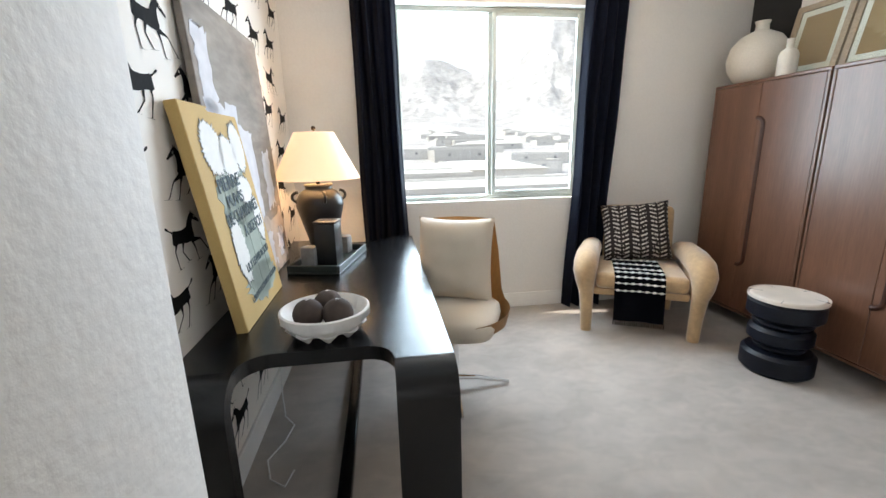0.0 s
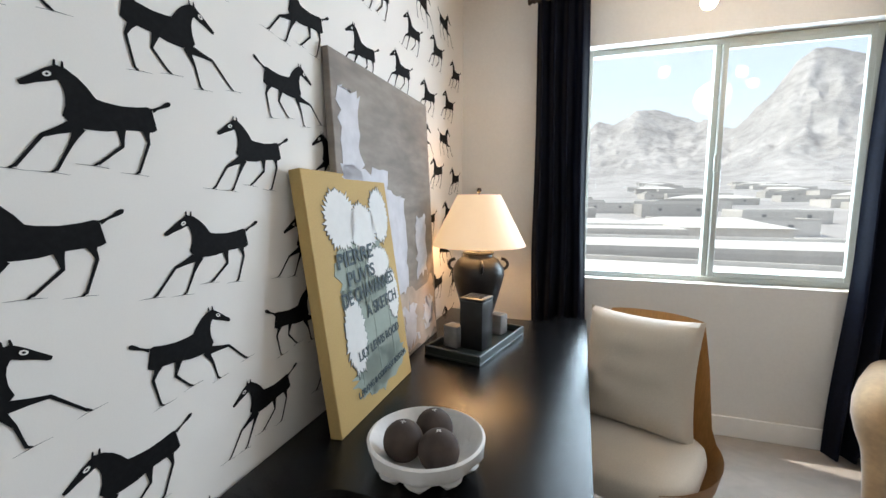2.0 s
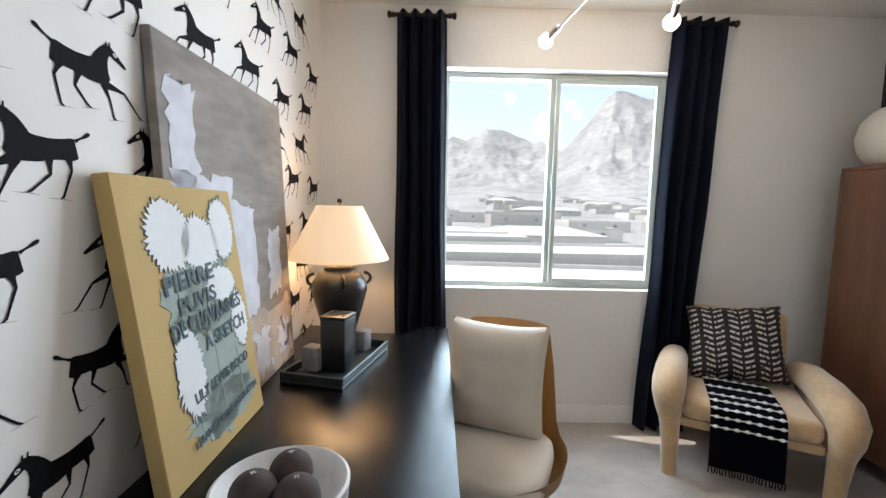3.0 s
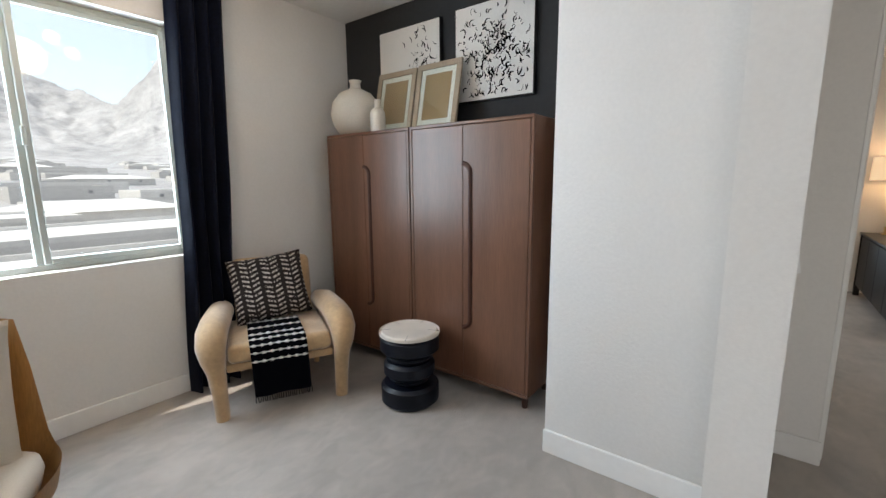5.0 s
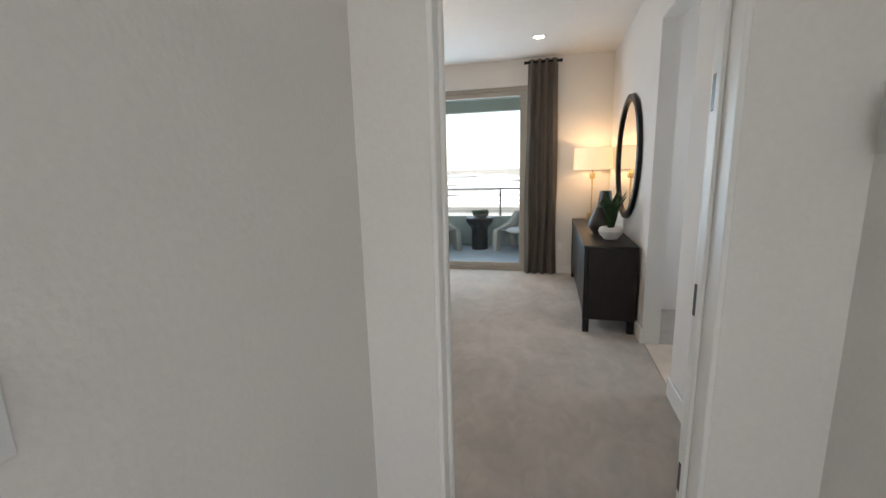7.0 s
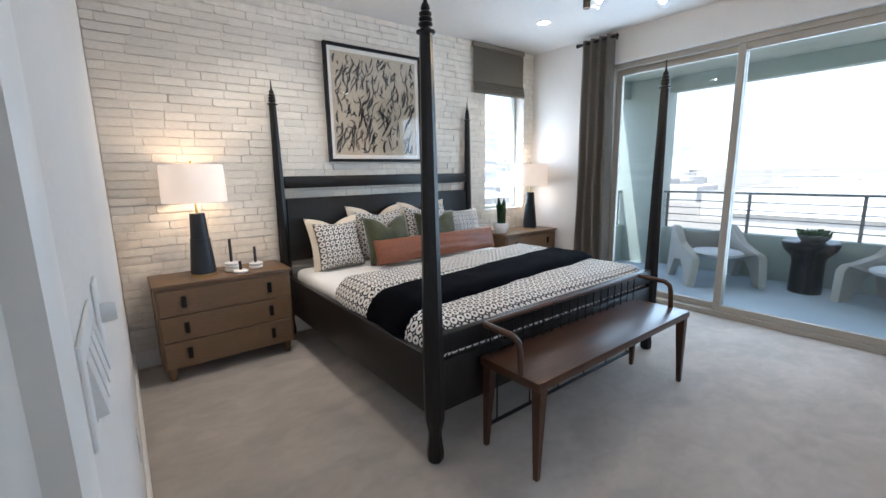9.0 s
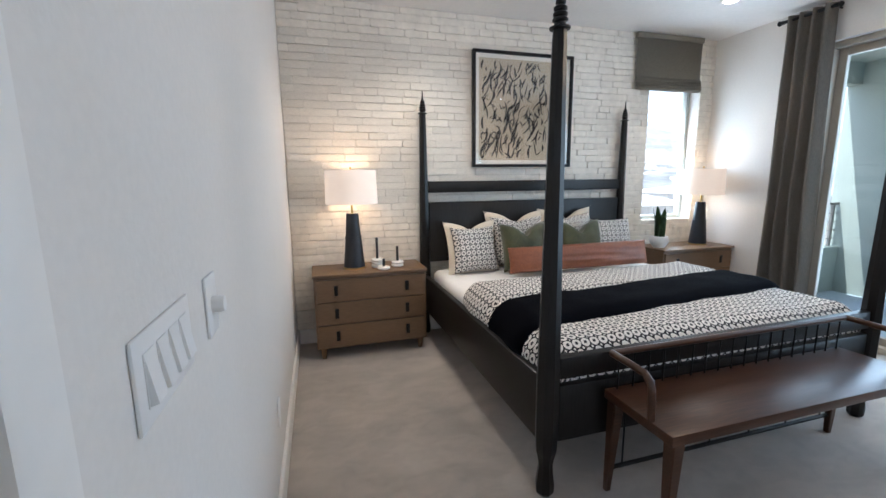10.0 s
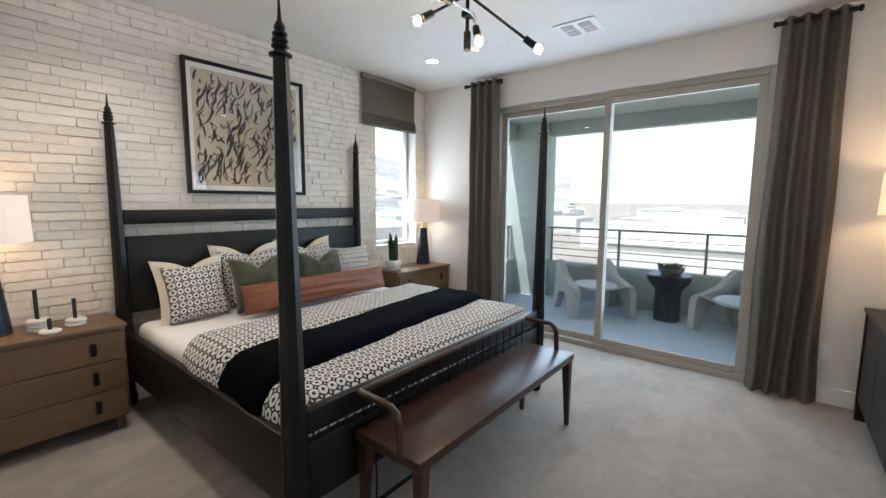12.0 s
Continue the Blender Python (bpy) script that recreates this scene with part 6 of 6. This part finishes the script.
lounge(pose(9.68, 2.06, -0.02, 0, 0, -48), "pale woven lounge chair with white cushion")
lounge(pose(9.80, 0.40, -0.02, 0, 0, -118), "pale woven lounge chair beside the black table")
bt2 = thing("patio_table", "black mushroom-shaped patio table", "patio table", pose(9.88, 1.20, -0.02))
part("base", lathe([(0, 0), (0.145, 0), (0.15, 0.02), (0.145, 0.34), (0.16, 0.40), (0.225, 0.47), (0.25, 0.53), (0.25, 0.56), (0.235, 0.572), (0, 0.572)], 36), "black_ceramic", bt2)
pb = thing("planter_bowl", "grey bowl of low green succulents", "planter", pose(9.88, 1.18, 0.552))
part("bowl", lathe([(0, 0), (0.10, 0), (0.14, 0.05), (0.15, 0.075), (0.135, 0.075), (0, 0.06)], 30), "grey_stone", pb)
suc = bmesh.new()
rnd = random.Random(5)
for i in range(60):
    a, r = rnd.random() * 6.28, 0.125 * rnd.random() ** 0.5
    rod((r * math.cos(a), r * math.sin(a), 0.06), (r * 1.3 * math.cos(a), r * 1.3 * math.sin(a), 0.11 + 0.03 * rnd.random()), 0.016, 0.003, 6, bm=suc)
part("succulents", suc, "green_leaf", pb, kind="stuff")

# ---- outside ----
structure("ground", box(-4000, -4000, -8.2, 4000, 4000, -8.0), "desert", "pale dusty desert valley floor", "ground")
rnd = random.Random(21)


def house(x, y, w, d, h, pitched, up=0.0):
    b = thing("building", "low pale flat-roofed building in the valley" if not pitched else "low pale house with hipped roof", "building", pose(x, y, -8.0 + up, 0, 0, rnd.uniform(-6, 6)), "valley buildings")
    part("wall", box(-w / 2, -d / 2, -2.0 if up else 0, w / 2, d / 2, h), "roof_wall", b, smooth=0)
    if pitched:
        r = bmesh.new()
        v = [r.verts.new(p) for p in ((-w / 2 - 0.5, -d / 2 - 0.5, h), (w / 2 + 0.5, -d / 2 - 0.5, h), (w / 2 + 0.5, d / 2 + 0.5, h), (-w / 2 - 0.5, d / 2 + 0.5, h), (-w / 4, 0, h + 2), (w / 4, 0, h + 2))]
        for f in ((0, 1, 5, 4), (1, 2, 5), (2, 3, 4, 5), (3, 0, 4), (3, 2, 1, 0)):
            r.faces.new([v[i] for i in f])
        part("roof", r, "roof", b, smooth=0)
    else:
        pr = bmesh.new()
        for a in ((-w / 2, -d / 2, w / 2, -d / 2 + 0.4), (-w / 2, d / 2 - 0.4, w / 2, d / 2), (-w / 2, -d / 2 + 0.4, -w / 2 + 0.4, d / 2 - 0.4), (w / 2 - 0.4, -d / 2 + 0.4, w / 2, d / 2 - 0.4)):
            box(a[0], a[1], h, a[2], a[3], h + 0.5, bm=pr)
        part("parapet", pr, "roof_wall", b, smooth=0)
        part("roof", box(-w / 2 + 0.4, -d / 2 + 0.4, h + 0.005, w / 2 - 0.4, d / 2 - 0.4, h + 0.12), "roof", b, smooth=0)
    if up:
        for i in range(max(2, int(w / 10))):
            wx = -w / 2 + (i + 0.5) * w / max(2, int(w / 10))
            part("window", box(wx - 0.6, -d / 2 - 0.04, h * 0.5, wx + 0.6, -d / 2 - 0.002, h * 0.5 + 1.1), "grey_stone", b, smooth=0)


def rise(d):
    """The valley's gentle climb towards the mountains."""
    return 0.052 * max(0.0, d - 110)


house(-2, 34, 46, 14, 4.2, False)
house(6, 56, 60, 16, 4.4, False)
house(-8, 84, 50, 18, 4.6, False)
for i in range(320):
    y = 104 + (i % 36) * 26 + rnd.uniform(-9, 9)
    x = (i // 36 - 2.2) * (30 + y * 0.14) + rnd.uniform(-14, 18)
    house(x, y, rnd.uniform(16, 44), rnd.uniform(10, 22), rnd.uniform(3.2, 5.4), i % 6 == 0, rise(y))
for i in range(48):
    x = 70 + (i % 12) * 24 + rnd.uniform(-7, 7)
    house(x, -110 + (i // 12) * (50 + x * 0.1) + rnd.uniform(-18, 18), rnd.uniform(12, 22), rnd.uniform(16, 34), rnd.uniform(3.2, 5.0), i % 2 == 0)

# the skyline: azimuth, elevation
crests = [(-32, 4.5), (-12, 5.5), (-4, 6.6), (-1, 7.6), (1.5, 9.8), (3.5, 9.6), (6, 11.1), (8.5, 10.6), (11, 9.9), (13.6, 9.1), (15.8, 8.1), (17.5, 9.6), (19.5, 12.0), (20.8, 13.9), (22.2, 14.9), (24.5, 14.3), (27, 13.6),
          (31, 11.5), (36, 8), (45, 5), (68, 3.5)]


def crest(az):
    for (a0, e0), (a1, e1) in zip(crests, crests[1:]):
        if az <= a1:
            return e0 + (e1 - e0) * (az - a0) / (a1 - a0)
    return crests[-1][1]


def terrain(u, v):
    az, d = -32 + 100 * u, 108 + 3000 * v ** 1.2
    x, y = d * math.sin(radians(az)), d * math.cos(radians(az))
    side = max(0.0, 1 - max(0.0, az - 38) / 20)
    floor_z = rise(min(d, 1200)) * side
    far_off = 2350 + 250 * math.tanh((14 - az) / 2)
    t = min(max((d - 1150) / (far_off - 1150), 0.0), 1.3)
    rough = noise.fractal(Vector((x * 0.006, y * 0.006, 0.3)), 0.9, 2.1, 6)
    if t <= 0:
        return Vector((x, y, -8.05 + floor_z))
    ridge = abs(noise.fractal(Vector((az * 0.24, d * 0.0022, 4.0)), 0.9, 2.2, 6))
    top = far_off * math.tan(radians(crest(az))) + 9 - floor_z
    climb = (0.42 * t + 0.58 * t ** 2.3) if t <= 1 else 1 - 2.2 * (t - 1)
    hump = 4 * min(t, 1) * (1 - min(t, 1))
    h = top * climb * (1 - 0.30 * hump * min(ridge, 1.0)) + rough * (5 + top * 0.05) * min(1.0, 3 * t)
    return Vector((x, y, -8.05 + floor_z + max(0.0, h)))


tm = part("mountains", grid(420, 200, terrain), "mountain", None, smooth=50)
tagged(tm, "hazy pale rocky desert mountains", "mountains", kind="structure")

# ---- bricks of the bed wall ----
wall_brick = structure("wall_brick", hole_wall("x", 3.887, 8.148, 3.6885, 3.6945, 2.742, [(7.34, 7.98, 0.92, 2.40)]), "mortar", "whitewashed brick feature wall behind the bed", "wall")


def brick_mesh(seed):
    r = random.Random(seed)
    bm = bmesh.new()
    def ring(sx, sz, y, jx, jz):
        pts = []
        for x, z in ((-1, -0.55), (-0.93, -1), (-0.35, -1), (0.35, -1), (0.93, -1), (1, -0.55), (1, 0.55), (0.93, 1), (0.3, 1), (-0.4, 1), (-0.93, 1), (-1, 0.55)):
            pts.append(bm.verts.new((x * sx + r.uniform(-jx, jx), y + r.uniform(-0.06, 0.06), z * sz + r.uniform(-jz, jz))))
        return pts
    rows = [ring(0.5, 0.5, 0.05, 0, 0), ring(0.499, 0.492, -0.80, 0.004, 0.030), ring(0.492, 0.462, -1.0, 0.006, 0.030)]
    for a, c in zip(rows, rows[1:]):
        for i in range(12):
            bm.faces.new((a[i], a[(i + 1) % 12], c[(i + 1) % 12], c[i]))
    bm.faces.new(rows[-1])
    bmesh.ops.recalc_face_normals(bm, faces=bm.faces)
    me = bpy.data.meshes.new("brick")
    bm.to_mesh(me)
    bm.free()
    me.materials.append(M["brick"])
    me.polygons.foreach_set("use_smooth", [True] * len(me.polygons))
    me.set_sharp_from_angle(angle=radians(28))
    return me


brick_kinds = [brick_mesh(i) for i in range(12)]
rnd = random.Random(77)
course, verts, faces, made, row = 0.0585, [], [], 0, 0
while row * course < 2.74:
    z0 = row * course
    row += 1
    x = 3.888 - rnd.uniform(0, 0.16)
    while x < 8.147:
        w = rnd.choice((0.10, 0.13, 0.16, 0.19, 0.20, 0.22, 0.25, 0.29)) + rnd.uniform(-0.015, 0.015)
        a, c = max(x, 3.889), min(x + w - rnd.uniform(0.0, 0.0025), 8.147)
        x += w
        top = min(z0 + course - rnd.uniform(0.001, 0.0055), 2.741)
        low = z0 + rnd.uniform(-0.001, 0.003)
        spans = [(a, c)]
        if top > 0.92 and low < 2.40:
            spans = [(a, min(c, 7.339)), (max(a, 7.981), c)]
        for s0, s1 in spans:
            if s1 - s0 < 0.03 or top - low < 0.015:
                continue
            depth = 0.0092 + rnd.uniform(-0.005, 0.005)
            tilt = radians(rnd.uniform(-0.7, 0.7)) if low > 0.01 and top < 2.735 else 0.0
            m = Matrix.LocRotScale(((s0 + s1) / 2, 3.6883, (low + top) / 2), Euler((0, tilt, 0)), (s1 - s0, depth, top - low))
            kind = brick_kinds[rnd.randrange(12)]
            if made < 300 and s1 < 5.9 and 1.15 < z0 < 2.5:
                bo = new("brick", kind)
                bo.parent = wall_brick
                bo.matrix_local = m
                made += 1
            else:
                o = len(verts)
                verts += [tuple(m @ v.co) for v in kind.vertices]
                faces += [tuple(o + i for i in p.vertices) for p in kind.polygons]
rest = bpy.data.meshes.new("bricks")
rest.from_pydata(verts, [], faces)
rest.materials.append(M["brick"])
rest.polygons.foreach_set("use_smooth", [True] * len(rest.polygons))
rest.set_sharp_from_angle(angle=radians(28))
tagged(new("bricks", rest), kind="stuff").parent = wall_brick
